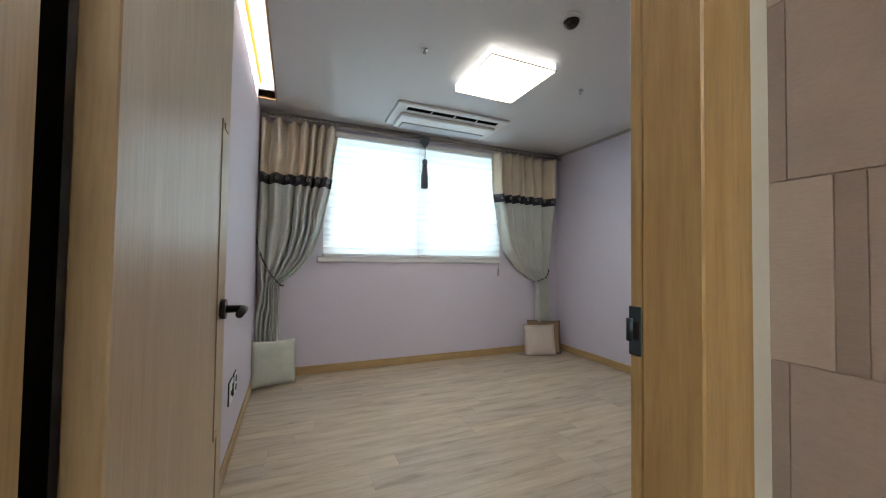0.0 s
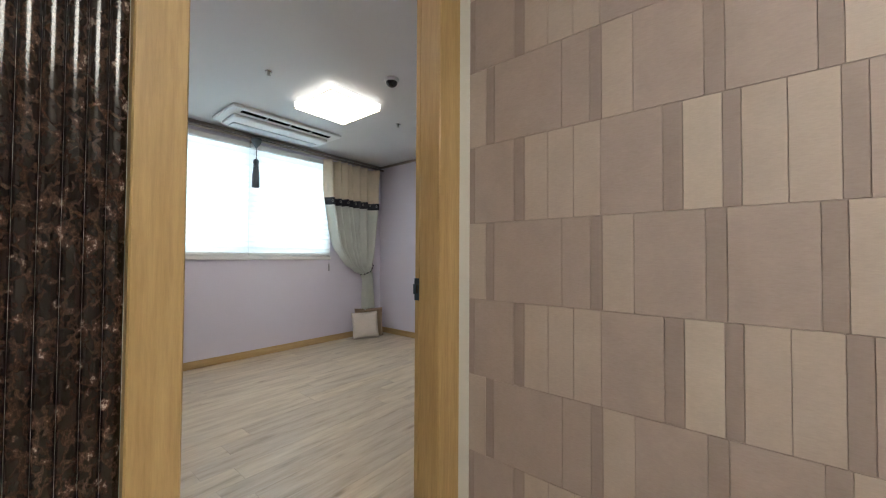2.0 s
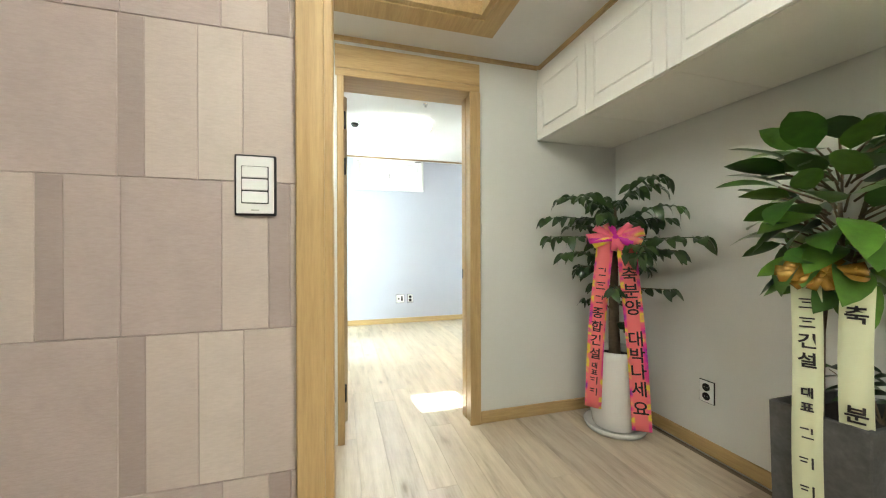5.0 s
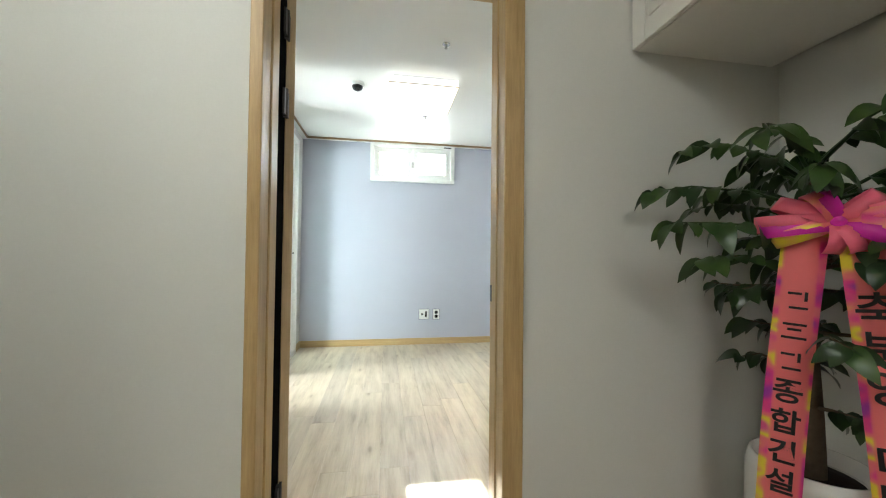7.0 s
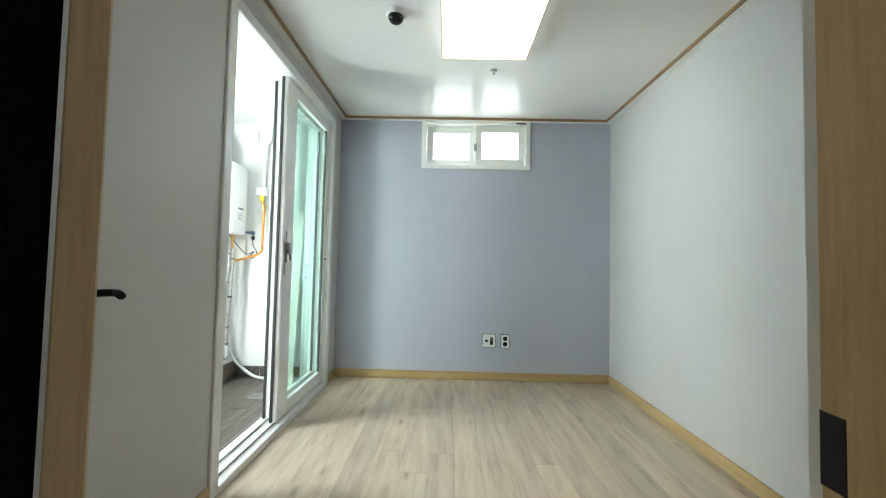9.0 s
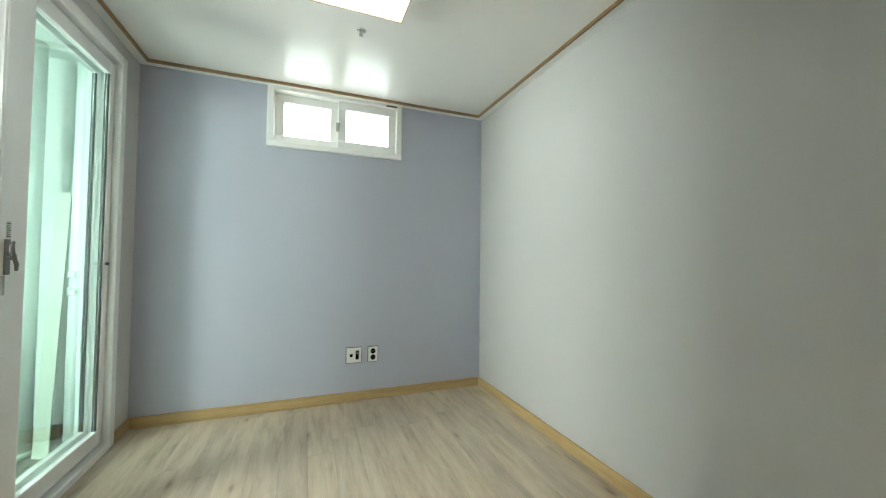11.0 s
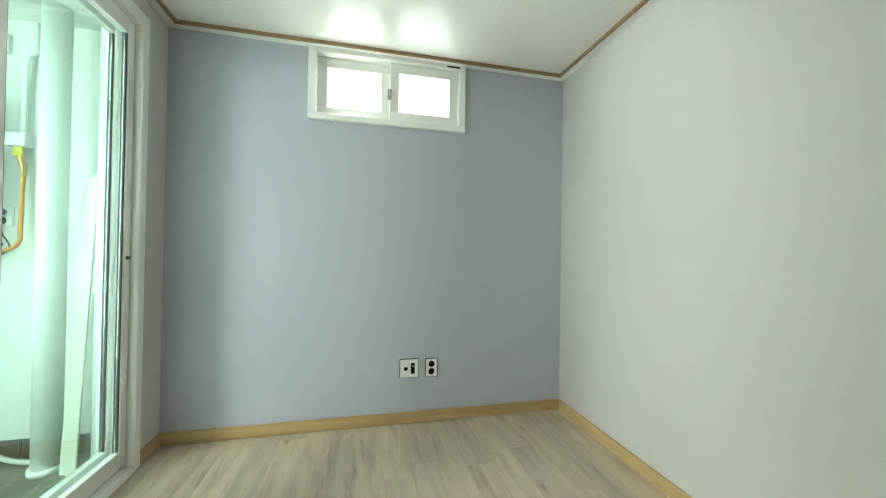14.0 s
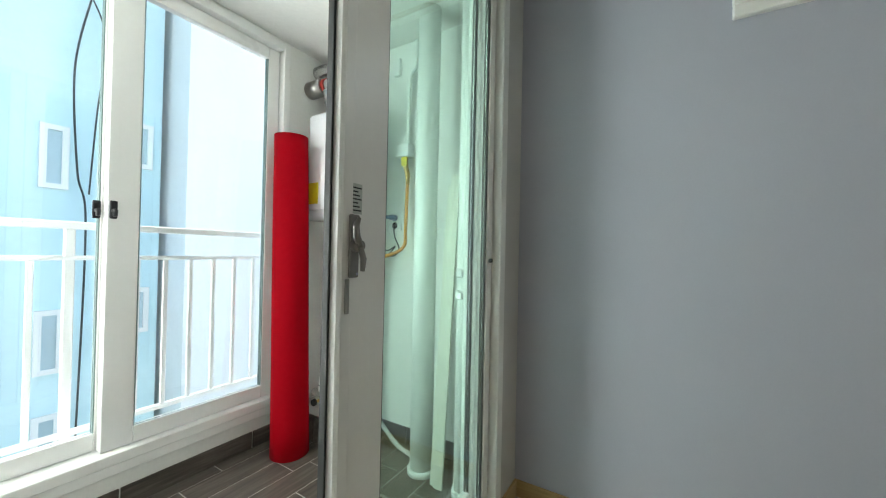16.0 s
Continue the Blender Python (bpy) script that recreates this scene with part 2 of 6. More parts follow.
structure("wall_passage_end", [(WP_X + 0.15, D2, -0.06, 0.06, 0, TOP)], CREAM_PAPER, "plain cream wall closing the passage")
structure("wall_second_room", around("y", HALL_S - 0.2, R1_S - 0.05, D2, D2 + 0.2, 0, TOP, [(-1.80, -0.990, 0, 2.08)]), CREAM_PAPER, "cream papered wall with a door opening")
structure("wall_hall_south", [(-3.0, D2, HALL_S - 0.15, HALL_S, 0, TOP)], CREAM_PAPER, "cream papered hall wall behind the plants")
structure("wall_hall_west", [(-3.15, -3.0, HALL_S - 0.15, R1_S, 0, TOP)], CREAM_PAPER, "cream papered wall closing the living room")
TRAY = (-2.2, 1.65, -1.70, -0.35)
structure("ceiling_hall", [(-3.0, TRAY[0], HALL_S, DOORWALL_Y, HALL_TOP, TOP + 0.1), (TRAY[1], D2, HALL_S, DOORWALL_Y, HALL_TOP, TOP + 0.1),
                           (TRAY[0], TRAY[1], HALL_S, TRAY[2], HALL_TOP, TOP + 0.1), (TRAY[0], TRAY[1], TRAY[3], DOORWALL_Y, HALL_TOP, TOP + 0.1),
                           (TRAY[0], TRAY[1], TRAY[2], TRAY[3], TOP, TOP + 0.1)], CEIL_MATT, "cream papered hall ceiling with a raised tray", "ceiling")
structure("wall_second_room_right", [(D2 + 0.2, FAR + 0.2, R2_R - 0.15, R2_R, 0, TOP)], WHITE_PAPER, "white papered wall")
structure("wall_second_room_end", around("y", R2_R, R2_L, FAR, FAR + 0.2, 0, TOP, [(-2.15, -1.235, 1.955, 2.335)]), BLUE_GREY, "blue-grey papered wall with a high small window")
structure("wall_second_room_balcony", around("x", D2 + 0.2, FAR + 0.2, R2_L, R2_L + 0.15, 0, TOP, [(3.47, 4.93, 0, 2.25)]), WHITE_PAPER, "white papered wall with a sliding door opening")
structure("ceiling_second_room", [(D2 + 0.2, FAR + 0.1, R2_R - 0.05, R2_L, TOP, TOP + 0.1)], CEIL_GLOSS, "satin white papered ceiling", "ceiling")
# balcony
structure("balcony_floor", [(BAL_W, BAL_E, R2_L + 0.15, BAL_N, -0.3, BAL_Z - 0.0015)], plain("tile_bed", (0.30, 0.29, 0.27), 0.8), "grey grout bed under dark wood-look tiles", "floor")
structure("wall_balcony_end", [(BAL_E, BAL_E + 0.15, R2_L + 0.15, BAL_N + 0.2, -0.3, TOP + 0.1)], CREAM_WALL, "white rendered balcony wall")
structure("wall_balcony_west", [(BAL_W - 0.15, BAL_W, R2_L + 0.15, BAL_N + 0.2, -0.3, TOP + 0.1)], CREAM_WALL, "white rendered balcony wall")
structure("wall_balcony_window", around("x", BAL_W, BAL_E, BAL_N, BAL_N + 0.18, -0.3, TOP + 0.1, [(3.08, 5.0, 0.13, 2.372)]), CREAM_WALL, "white rendered wall with a tall window opening")
structure("wall_balcony_inner", around("x", BAL_W, BAL_E, R2_L + 0.15, R2_L + 0.17, -0.3, TOP + 0.1, [(3.47, 4.93, 0, 2.25)]), CREAM_WALL, "white rendered balcony wall")
structure("ceiling_balcony", [(BAL_W, BAL_E, R2_L + 0.15, BAL_N, TOP + 0.02, TOP + 0.1)], CREAM_WALL, "white rendered balcony ceiling", "ceiling")
structure("ground", [(-300, 300, -300, 300, -7.2, -7.0)], plain("concrete_yard", (0.34, 0.34, 0.33), 0.85, 0.15, 0.4, 20, 0.3), "grey concrete yard far below", "ground")


LAMP_EDGE = plain("pale_gold_lamp_edge", (0.56, 0.46, 0.32), 0.4)


def led_panel(x, y, z, w, d, glow, label, side=None, deep=0.0):
    t = thing("ceiling_light", label, "ceiling light", (x, y, z))
    bm = bmesh.new()
    box(bm, -w / 2 + 0.03, w / 2 - 0.03, -d / 2 + 0.03, d / 2 - 0.03, -0.018, 0)
    part("frame", bm, BASE_GREY, t)
    part("housing", soft_box(-w / 2 + 0.004, w / 2 - 0.004, -d / 2 + 0.004, d / 2 - 0.004, -0.068 - deep, -0.018, 0.002, 1), side or LED_SIDE, t, "faintly glowing white side")
    part("diffuser", soft_box(-w / 2 + 0.009, w / 2 - 0.009, -d / 2 + 0.009, d / 2 - 0.009, -0.0715 - deep, -0.066 - deep, 0.002, 1), glow, t, "lit white diffuser")
    for s in ((-w / 2, w / 2, -d / 2, -d / 2 + 0.007), (-w / 2, w / 2, d / 2 - 0.007, d / 2), (-w / 2, -w / 2 + 0.007, -d / 2, d / 2), (w / 2 - 0.007, w / 2, -d / 2, d / 2)):
        part("edge_strip", soft_box(*s, -0.0735 - deep, -0.0665 - deep, 0.001, 1), LAMP_EDGE, t)
    return t


led_panel(1.35, 2.322, TOP, 0.49, 0.53, LED, "square white LED panel light, lit, on the bedroom ceiling")
led_panel(3.77, -1.65, TOP, 0.53, 0.52, LED_ROOM, "square white LED panel light, lit, on the room's ceiling")
led_panel(-0.6, -1.42, TOP, 0.9, 0.5, LED_HALL, "deep oblong LED light, lit, in the hall's ceiling tray", LED_HALL, 0.13)
led_panel(1.12, -0.65, TOP, 0.5, 0.5, LED_PASSAGE, "deep square LED light, lit, in the hall's ceiling tray", LED_PASSAGE, 0.10)

# ---- trim, doors, windows ----
BASE_H = 0.075


def skirting(x0, x1, y0, y1):
    mat = OAK_X if (x1 - x0) > (y1 - y0) else OAK_Y
    bm = soft_box(x0, x1, y0, y1, 0.001, BASE_H, 0.003, 1)
    ob = new("baseboard", mesh_of("baseboard", bm, mat))
    return tagged(ob, "low pale oak baseboard at the foot of the wall", "baseboard", "", "structure")


T = 0.012
for b in ((R1_L, R1_R, R1_N - T, R1_N), (R1_R - T, R1_R, R1_S, R1_N - T), (R1_L, R1_L + T, R1_S, R1_N - T),
          (WP_X + 0.15, D2, -0.06 - T, -0.06), (D2 - T, D2, -0.965, -0.06 - T), (D2 - T, D2, HALL_S + T, -1.824), (-3, D2, HALL_S, HALL_S + T),
          (D2 + 0.2, D2 + 0.2 + T, R2_R, -1.845), (D2 + 0.2, FAR, R2_R, R2_R + T), (FAR - T, FAR, R2_R + T, R2_L - T), (4.955, FAR, R2_L - T, R2_L), (D2 + 0.2, 3.445, R2_L - T, R2_L),
          (WP_X - 0.006, WP_X, -0.917, DOORWALL_Y)):
    skirting(*b)

BROWN_LINE = plain("brown_moulding_edge", (0.30, 0.19, 0.09), 0.5)


def trim_run(name, boxes, mat, label):
    return structure(name, boxes, mat, label, "moulding")


C0, C1 = D2 + 0.2, FAR
trim_run("trim_crown_white", [(C0, C1, R2_R, R2_R + 0.055, TOP - 0.014, TOP), (C0, C1, R2_L - 0.055, R2_L, TOP - 0.014, TOP), (C1 - 0.055, C1, R2_R + 0.055, R2_L - 0.055, TOP - 0.014, TOP),
                              (C0, C0 + 0.055, R2_R + 0.055, R2_L - 0.055, TOP - 0.014, TOP)], PVC, "white ceiling edge moulding")
trim_run("trim_crown_brown", [(C0 + 0.055, C1 - 0.055, R2_R + 0.055, R2_R + 0.068, TOP - 0.019, TOP), (C0 + 0.055, C1 - 0.055, R2_L - 0.068, R2_L - 0.055, TOP - 0.019, TOP),
                              (C1 - 0.068, C1 - 0.055, R2_R + 0.068, R2_L - 0.068, TOP - 0.019, TOP), (C0 + 0.055, C0 + 0.068, R2_R + 0.068, R2_L - 0.068, TOP - 0.019, TOP)], BROWN_LINE, "thin brown edge of the ceiling moulding")
trim_run("trim_bedroom_crown", [(R1_R - 0.02, R1_R, R1_S, R1_N - 0.02, TOP - 0.025, TOP), (R1_L, R1_R, R1_N - 0.02, R1_N, TOP - 0.025, TOP)], GREY_LINE, "taupe ceiling edge moulding")
trim_run("trim_hall_crown", [(D2 - 0.02, D2, -2.222, -0.06, HALL_TOP - 0.02, HALL_TOP), (-3, D2 - 0.02, -2.242, -2.222, HALL_TOP - 0.025, HALL_TOP)], OAK_X, "thin oak ceiling edge moulding")
E_, I_ = 1.775, 1.65
trim_run("trim_tray", [(I_, E_, TRAY[2] - 0.095, TRAY[3] + 0.095, HALL_TOP - 0.028, HALL_TOP), (TRAY[0] - 0.095, I_, TRAY[2] - 0.095, TRAY[2], HALL_TOP - 0.028, HALL_TOP),
                       (TRAY[0] - 0.095, I_, TRAY[3], TRAY[3] + 0.095, HALL_TOP - 0.028, HALL_TOP), (TRAY[0] - 0.095, TRAY[0], TRAY[2], TRAY[3], HALL_TOP - 0.028, HALL_TOP),
                       (I_ - 0.03, I_, TRAY[2] + 0.03, TRAY[3], HALL_TOP - 0.02, HALL_TOP + 0.05), (TRAY[0], I_, TRAY[2], TRAY[2] + 0.03, HALL_TOP - 0.02, HALL_TOP + 0.05)], OAK_X, "oak frame round the raised ceiling tray")


def bars(name, specs, mat, parent, r=0.003, label=""):
    for s in specs:
        part(name, soft_box(*s, r, 1), mat, parent, label)


def lever(parent, at, out, along, label="dark bronze lever handle"):
    """A lever handle at a place: out is the way it stands off, along the way it points."""
    a, o, g = Vector(at), Vector(out), Vector(along)
    bm = bmesh.new()
    tube(bm, [a, a + o * 0.012], 0.026, 20)
    tube(bm, [a + o * 0.01, a + o * 0.045, a + o * 0.055 + g * 0.012, a + o * 0.056 + g * 0.11], [0.010, 0.010, 0.010, 0.009], 12)
    return part("handle", bm, DARK_METAL, parent, label)


def hinge(parent, x, y, z):
    bm = bmesh.new()
    tube(bm, [(x, y, z - 0.05), (x, y, z + 0.05)], 0.009, 10)
    box(bm, x - 0.028, x + 0.028, y - 0.004, y + 0.004, z - 0.045, z + 0.045)
    part("hinge", bm, BLACK, parent, "black hinge")


# bedroom door, standing open against the side wall
d1 = thing("door_1", "pale oak bedroom door standing open in its oak frame", "door", (0, 0, 0), kind="structure")
JY0, JY1 = 0.538, 0.655
bars("jamb", [(0.548, 0.662, JY0, 0.630, 0, 2.03), (0.551, 0.662, 0.632, JY1, 0, 2.03), (-0.247, -0.168, JY0, JY1, 0, 2.03)], OAK, d1)
bars("head", [(-0.247, 0.662, JY0, JY1, 2.032, 2.12)], OAK_X, d1)
# no real seal: a dead-black strip stands in for the hinge gap's shade
bars("gasket", [(-0.215, -0.170, JY1 + 0.001, 0.699, 0.004, 2.03)], DEEP_BLACK, d1, 0.002, "black strip painting the shade in the hinge gap")
leaf1 = part("leaf", soft_box(-0.166, -0.130, 0.702, 1.385, 0.006, 2.02, 0.002, 1), LEAF_WOOD, d1, "pale oak door leaf")
bm = bmesh.new()
for a, b, z0, z1, za, zb in ((1.262, 1.275, 0.62, 1.42, 0.0, 0.0), (1.300, 1.313, 0.40, 0.62, 0.0, 0.0)):
    box(bm, -0.1305, -0.127, a, b, z0, z1)
box(bm, -0.1305, -0.127, 1.275, 1.30, 0.62, 0.633)
box(bm, -0.1305, -0.127, 1.30, 1.345, 1.405, 1.42)
part("moulding", bm, LEAF_WOOD, leaf1, "raised angular moulding")
lever(leaf1, (-0.130, 1.325, 0.935), (1, 0, 0), (0, -1, 0))
for z in (0.25, 1.55, 1.82):
    hinge(d1, -0.172, 0.690, z)
bm = soft_box(0.5485, 0.5515, 0.633, 0.655, 0.925, 1.003, 0.001, 1)
tube(bm, [(0.549, 0.652, 0.947), (0.549, 0.652, 0.983)], 0.0065, 10)
sp = part("strike_plate", bm, plain("blue_black_steel", (0.05, 0.08, 0.11), 0.35, 0.1, 5, 80, 0.02, 0.6), d1, "dark steel strike plate")
part("latch_hole", soft_box(0.5478, 0.5486, 0.636, 0.646, 0.95, 0.979, 0.0003, 1), BLACK, sp)

# second room's door, swung into the room
d2 = thing("door_2", "pale oak door swung open in its oak frame", "door", (0, 0, 0), kind="structure")
FX0, FX1 = 2.027, 2.243
bars("jamb", [(2.019, 2.044, -1.824, -1.756, 0, 2.03), (2.0465, 2.118, -1.824, -1.765, 0, 2.03), (2.1195, 2.188, -1.824, -1.761, 0, 2.03), (2.019, 2.044, -1.020, -0.983, 0, 2.03), (2.0465, 2.118, -1.013, -0.981, 0, 2.03), (2.1195, 2.188, -1.018, -0.981, 0, 2.03)], OAK, d2)
bars("head", [(FX0, FX1, -1.824, -0.974, 2.032, 2.075), (FX0 + 0.004, 2.034, -1.824, -0.974, 2.077, 2.205)], OAK_Y, d2)
# shade between jamb and leaf, put in as a dead-black filler strip
bars("gasket", [(2.190, 2.266, -1.018, -0.985, 0.004, 2.03)], DEEP_BLACK, d2, 0.002, "black strip painting the shade in the hinge gap")
leaf2 = part("leaf", soft_box(0, 0.74, -0.036, 0, 0.006, 2.02, 0.002, 1), LEAF_WOOD, d2, "pale oak door leaf")
leaf2.matrix_basis = pose(2.270, -1.018, 0, 0, 0, 46)
lever(leaf2, (0.68, -0.036, 0.96), (0, -1, 0), (-1, 0, 0))
for z in (0.20, 1.58, 1.86):
    hinge(d2, 2.240, -1.026, z)
part("strike_plate", soft_box(2.166, 2.187, -1.7625, -1.7605, 0.883, 0.944, 0.001, 1), DARK_METAL, d2, "dark steel strike plate")

# oak end cap of the patterned wall
cap = thing("wall_end_casing", "tall oak casing on the partition wall's end", "casing", (0, 0, 0), kind="structure")
bars("face", [(0.768, 0.940, -0.982, -0.931, 0, HALL_TOP - 0.002)], OAK, cap)
bars("side", [(0.744, 0.767, -0.965, -0.911, 0, HALL_TOP - 0.002), (0.941, 0.962, -0.965, -0.911, 0, HALL_TOP - 0.002)], OAK, cap)

# marble wall panels beside the bedroom door


def marble():
    m, n, l, b = shader("dark_emperador_marble")
    v = coords(n, l, (1.25, 1.25, 0.8))
    w = noise_node(n, l, v, 7, 6, 0.7)
    warp = n.new("ShaderNodeVectorMath")
    warp.operation = "MULTIPLY_ADD"
    l.new(w.outputs["Color"], warp.inputs[0])
    warp.inputs[1].default_value = (0.16, 0.16, 0.16)
    l.new(v.outputs[0], warp.inputs[2])
    vo = n.new("ShaderNodeTexVoronoi")
    vo.feature, vo.inputs["Scale"].default_value = "DISTANCE_TO_EDGE", 30
    l.new(warp.outputs[0], vo.inputs["Vector"])
    veins = ramp(n, l, vo.outputs["Distance"], [(0.0, (0.09, 0.052, 0.036)), (0.03, (0.034, 0.019, 0.014)), (0.14, (0.015, 0.009, 0.008))])
    p = noise_node(n, l, v, 46, 6, 0.72)
    patch = ramp(n, l, p.outputs["Fac"], [(0.54, (0, 0, 0)), (0.61, (0.062, 0.033, 0.024)), (0.68, (0.52, 0.45, 0.40))])
    gate = noise_node(n, l, v, 14, 4)
    g = ramp(n, l, gate.outputs["Fac"], [(0.30, (0.2,) * 3), (0.50, (1.0,) * 3)])
    some = blend(n, l, "MULTIPLY", 1.0, patch.outputs[0], g.outputs[0])
    vv = blend(n, l, "MULTIPLY", 0.8, veins.outputs[0], g.outputs[0])
    l.new(blend(n, l, "ADD", 1.0, vv, some), b.inputs["Base Color"])
    b.inputs["Roughness"].default_value = 0.12
    bump(n, l, b, p.outputs["Fac"], 0.12)
    return m


MARBLE = marble()
mw = thing("marble_panel", "dark brown ribbed marble cladding beside the oak door frame", "wall cladding", (0, 0, 0), kind="structure")
x = -0.2485
while x > -1.35:
    bm = bmesh.new()
    n_ = 5
    ring = [(x - 0.024 * k / n_, DOORWALL_Y - 0.004 - 0.0045 * math.sin(math.pi * k / n_)) for k in range(n_ + 1)]
    lo = [bm.verts.new((p, q, 0.0)) for p, q in ring] + [bm.verts.new((x - 0.024, DOORWALL_Y, 0)), bm.verts.new((x, DOORWALL_Y, 0))]
    hi = [bm.verts.new((v.co.x, v.co.y, HALL_TOP)) for v in lo]
    for k in range(len(lo)):
        j = (k + 1) % len(lo)
        bm.faces.new((lo[k], lo[j], hi[j], hi[k])).smooth = k < n_
    part("rib", bm, MARBLE, mw)
    x -= 0.0245

# bedroom window with its shades
w1 = thing("window_1", "wide white window behind lowered translucent shades", "window", (0, 0, 0), kind="structure")
WX0, WX1, WZ0, WZ1 = 0.30, 2.21, 1.08, 2.27
bars("window_frame", [(WX0, WX1, 3.80, 3.90, WZ0, WZ0 + 0.06), (WX0, WX1, 3.80, 3.90, WZ1 - 0.06, WZ1), (WX0, WX0 + 0.06, 3.80, 3.90, WZ0 + 0.06, WZ1 - 0.06),
                      (WX1 - 0.06, WX1, 3.80, 3.90, WZ0 + 0.06, WZ1 - 0.06), (1.22, 1.29, 3.81, 3.89, WZ0 + 0.06, WZ1 - 0.06)], PVC, w1)
bars("window_sill", [(WX0 - 0.05, WX1 + 0.02, R1_N - 0.025, 3.80, WZ0 - 0.045, WZ0)], PVC, w1, 0.006)
for a, b in ((WX0 + 0.06, 1.22), (1.29, WX1 - 0.06)):
    bm = bmesh.new()
    box(bm, a, b, 3.842, 3.85, WZ0 + 0.06, WZ1 - 0.06)
    part("pane", bm, CLEAR, w1).visible_shadow = False


def shade_cloth(name, col, back):
    m, n, l, b = shader(name)
    b.inputs["Base Color"].default_value = (*col, 1)
    b.inputs["Roughness"].default_value = 0.9
    v = coords(n, l, (1, 1, 1))
    f = noise_node(n, l, v, 320, 3)
    bump(n, l, b, f.outputs["Fac"], 0.15, 0.001)
    t = n.new("ShaderNodeBsdfTranslucent")
    t.inputs["Color"].default_value = (*scaled(col, 1.0), 1)
    mix = n.new("ShaderNodeMixShader")
    mix.inputs[0].default_value = back
    l.new(b.outputs[0], mix.inputs[1])
    l.new(t.outputs[0], mix.inputs[2])
    l.new(mix.outputs[0], n["Material Output"].inputs["Surface"])
    return m


SHADE = shade_cloth("white_shade_cloth", (0.93, 0.94, 0.93), 0.7)
for a, b in ((WX0 + 0.0, 1.228), (1.236, WX1 - 0.0)):
    sh = thing("window_shade", "white translucent layered shade, lowered over the window", "window shade", ((a + b) / 2, 3.735, WZ1), group="window shades")
    w_ = (b - a) / 2
    part("cassette", soft_box(-w_, w_, -0.03, 0.02, -0.055, 0.0, 0.008), PVC, sh)
    n_ = 18
    h_ = (WZ1 - WZ0 - 0.085) / n_
    for k in range(n_):
        z = -0.055 - k * h_
        bm = bmesh.new()
        prof = [(0.0, z), (-0.012, z - h_ * 0.35), (-0.010, z - h_ * 0.8), (0.002, z - h_ * 1.02)]
        va = [[bm.verts.new((sx * w_, y, zz)) for y, zz in prof] for sx in (-1, 1)]
        for q in range(3):
            bm.faces.new((va[0][q], va[0][q + 1], va[1][q + 1], va[1][q])).smooth = True
        part("slat", bm, SHADE, sh)
    part("bottom_rail", soft_box(-w_, w_, -0.018, 0.01, -(WZ1 - WZ0) + 0.006, -(WZ1 - WZ0) + 0.032, 0.006), PVC, sh)

# small high window of the second room
w2 = thing("window_2", "small white sliding window high in the blue-grey wall", "window", (0, 0, 0), kind="structure")
WY0, WY1, Z0, Z1 = -2.192, -1.193, 1.915, 2.368
bars("window_frame", [(5.128, 5.235, WY0, WY1, Z0, Z0 + 0.043), (5.128, 5.235, WY0, WY1, Z1 - 0.035, Z1), (5.128, 5.235, WY0, WY0 + 0.045, Z0 + 0.043, Z1 - 0.035), (5.128, 5.235, WY1 - 0.045, WY1, Z0 + 0.043, Z1 - 0.035)], PVC, w2, 0.004)
for a, b, x0 in ((WY1 - 0.047 - 0.455, WY1 - 0.047, 5.195), (WY0 + 0.047, WY0 + 0.047 + 0.455, 5.158)):
    sash = part("sash", soft_box(x0, x0 + 0.034, a, b, Z0 + 0.045, Z0 + 0.105, 0.003, 1), PVC, w2)
    bars("sash_bar", [(x0, x0 + 0.034, a, b, Z1 - 0.097, Z1 - 0.037), (x0, x0 + 0.034, a, a + 0.060, Z0 + 0.105, Z1 - 0.097), (x0, x0 + 0.034, b - 0.060, b, Z0 + 0.105, Z1 - 0.097)], PVC, sash)
    bm = bmesh.new()
    box(bm, x0 + 0.012, x0 + 0.02, a + 0.060, b - 0.060, Z0 + 0.105, Z1 - 0.097)
    part("pane", bm, CLEAR, sash).visible_shadow = False
bm = soft_box(5.148, 5.158, -1.70, -1.675, 2.09, 2.16, 0.003, 1)
tube(bm, [(5.15, -1.688, 2.125), (5.138, -1.688, 2.125), (5.136, -1.688, 2.15)], 0.006, 8)
part("latch", bm, GREY_METAL, w2, "small steel latch")
part("sticker", soft_box(5.1265, 5.1278, -2.15, -2.06, 2.338, 2.35, 0.0004, 1), BLACK, w2, "thin black maker's sticker")

# sliding door to the balcony, both sashes slid aside
d3 = thing("door_3", "white sliding balcony door with green-tinted glass, half open", "sliding door", (0, 0, 0), kind="structure")
SX0, SX1, SZ1 = 3.47, 4.93, 2.25
Y0, Y1 = R2_L - 0.012, R2_L + 0.165
bars("door_frame", [(SX0 - 0.03, SX0 + 0.03, Y0, Y1, 0, SZ1 + 0.03), (SX1 - 0.03, SX1 + 0.025, Y0, Y1, 0, SZ1 + 0.03), (SX0 + 0.03, SX1 - 0.03, Y0, Y1, SZ1 - 0.03, SZ1 + 0.03), (SX0 + 0.03, SX1 - 0.03, Y0, Y1, -0.03, 0.035)], PVC, d3, 0.004)
bars("track", [(SX0 + 0.03, SX1 - 0.03, R2_L + 0.035, R2_L + 0.041, 0.035, 0.046), (SX0 + 0.03, SX1 - 0.03, R2_L + 0.10, R2_L + 0.106, 0.035, 0.046)], GREY_METAL, d3, 0.001)
GASKET = plain("dark_rubber", (0.03, 0.035, 0.035), 0.6)
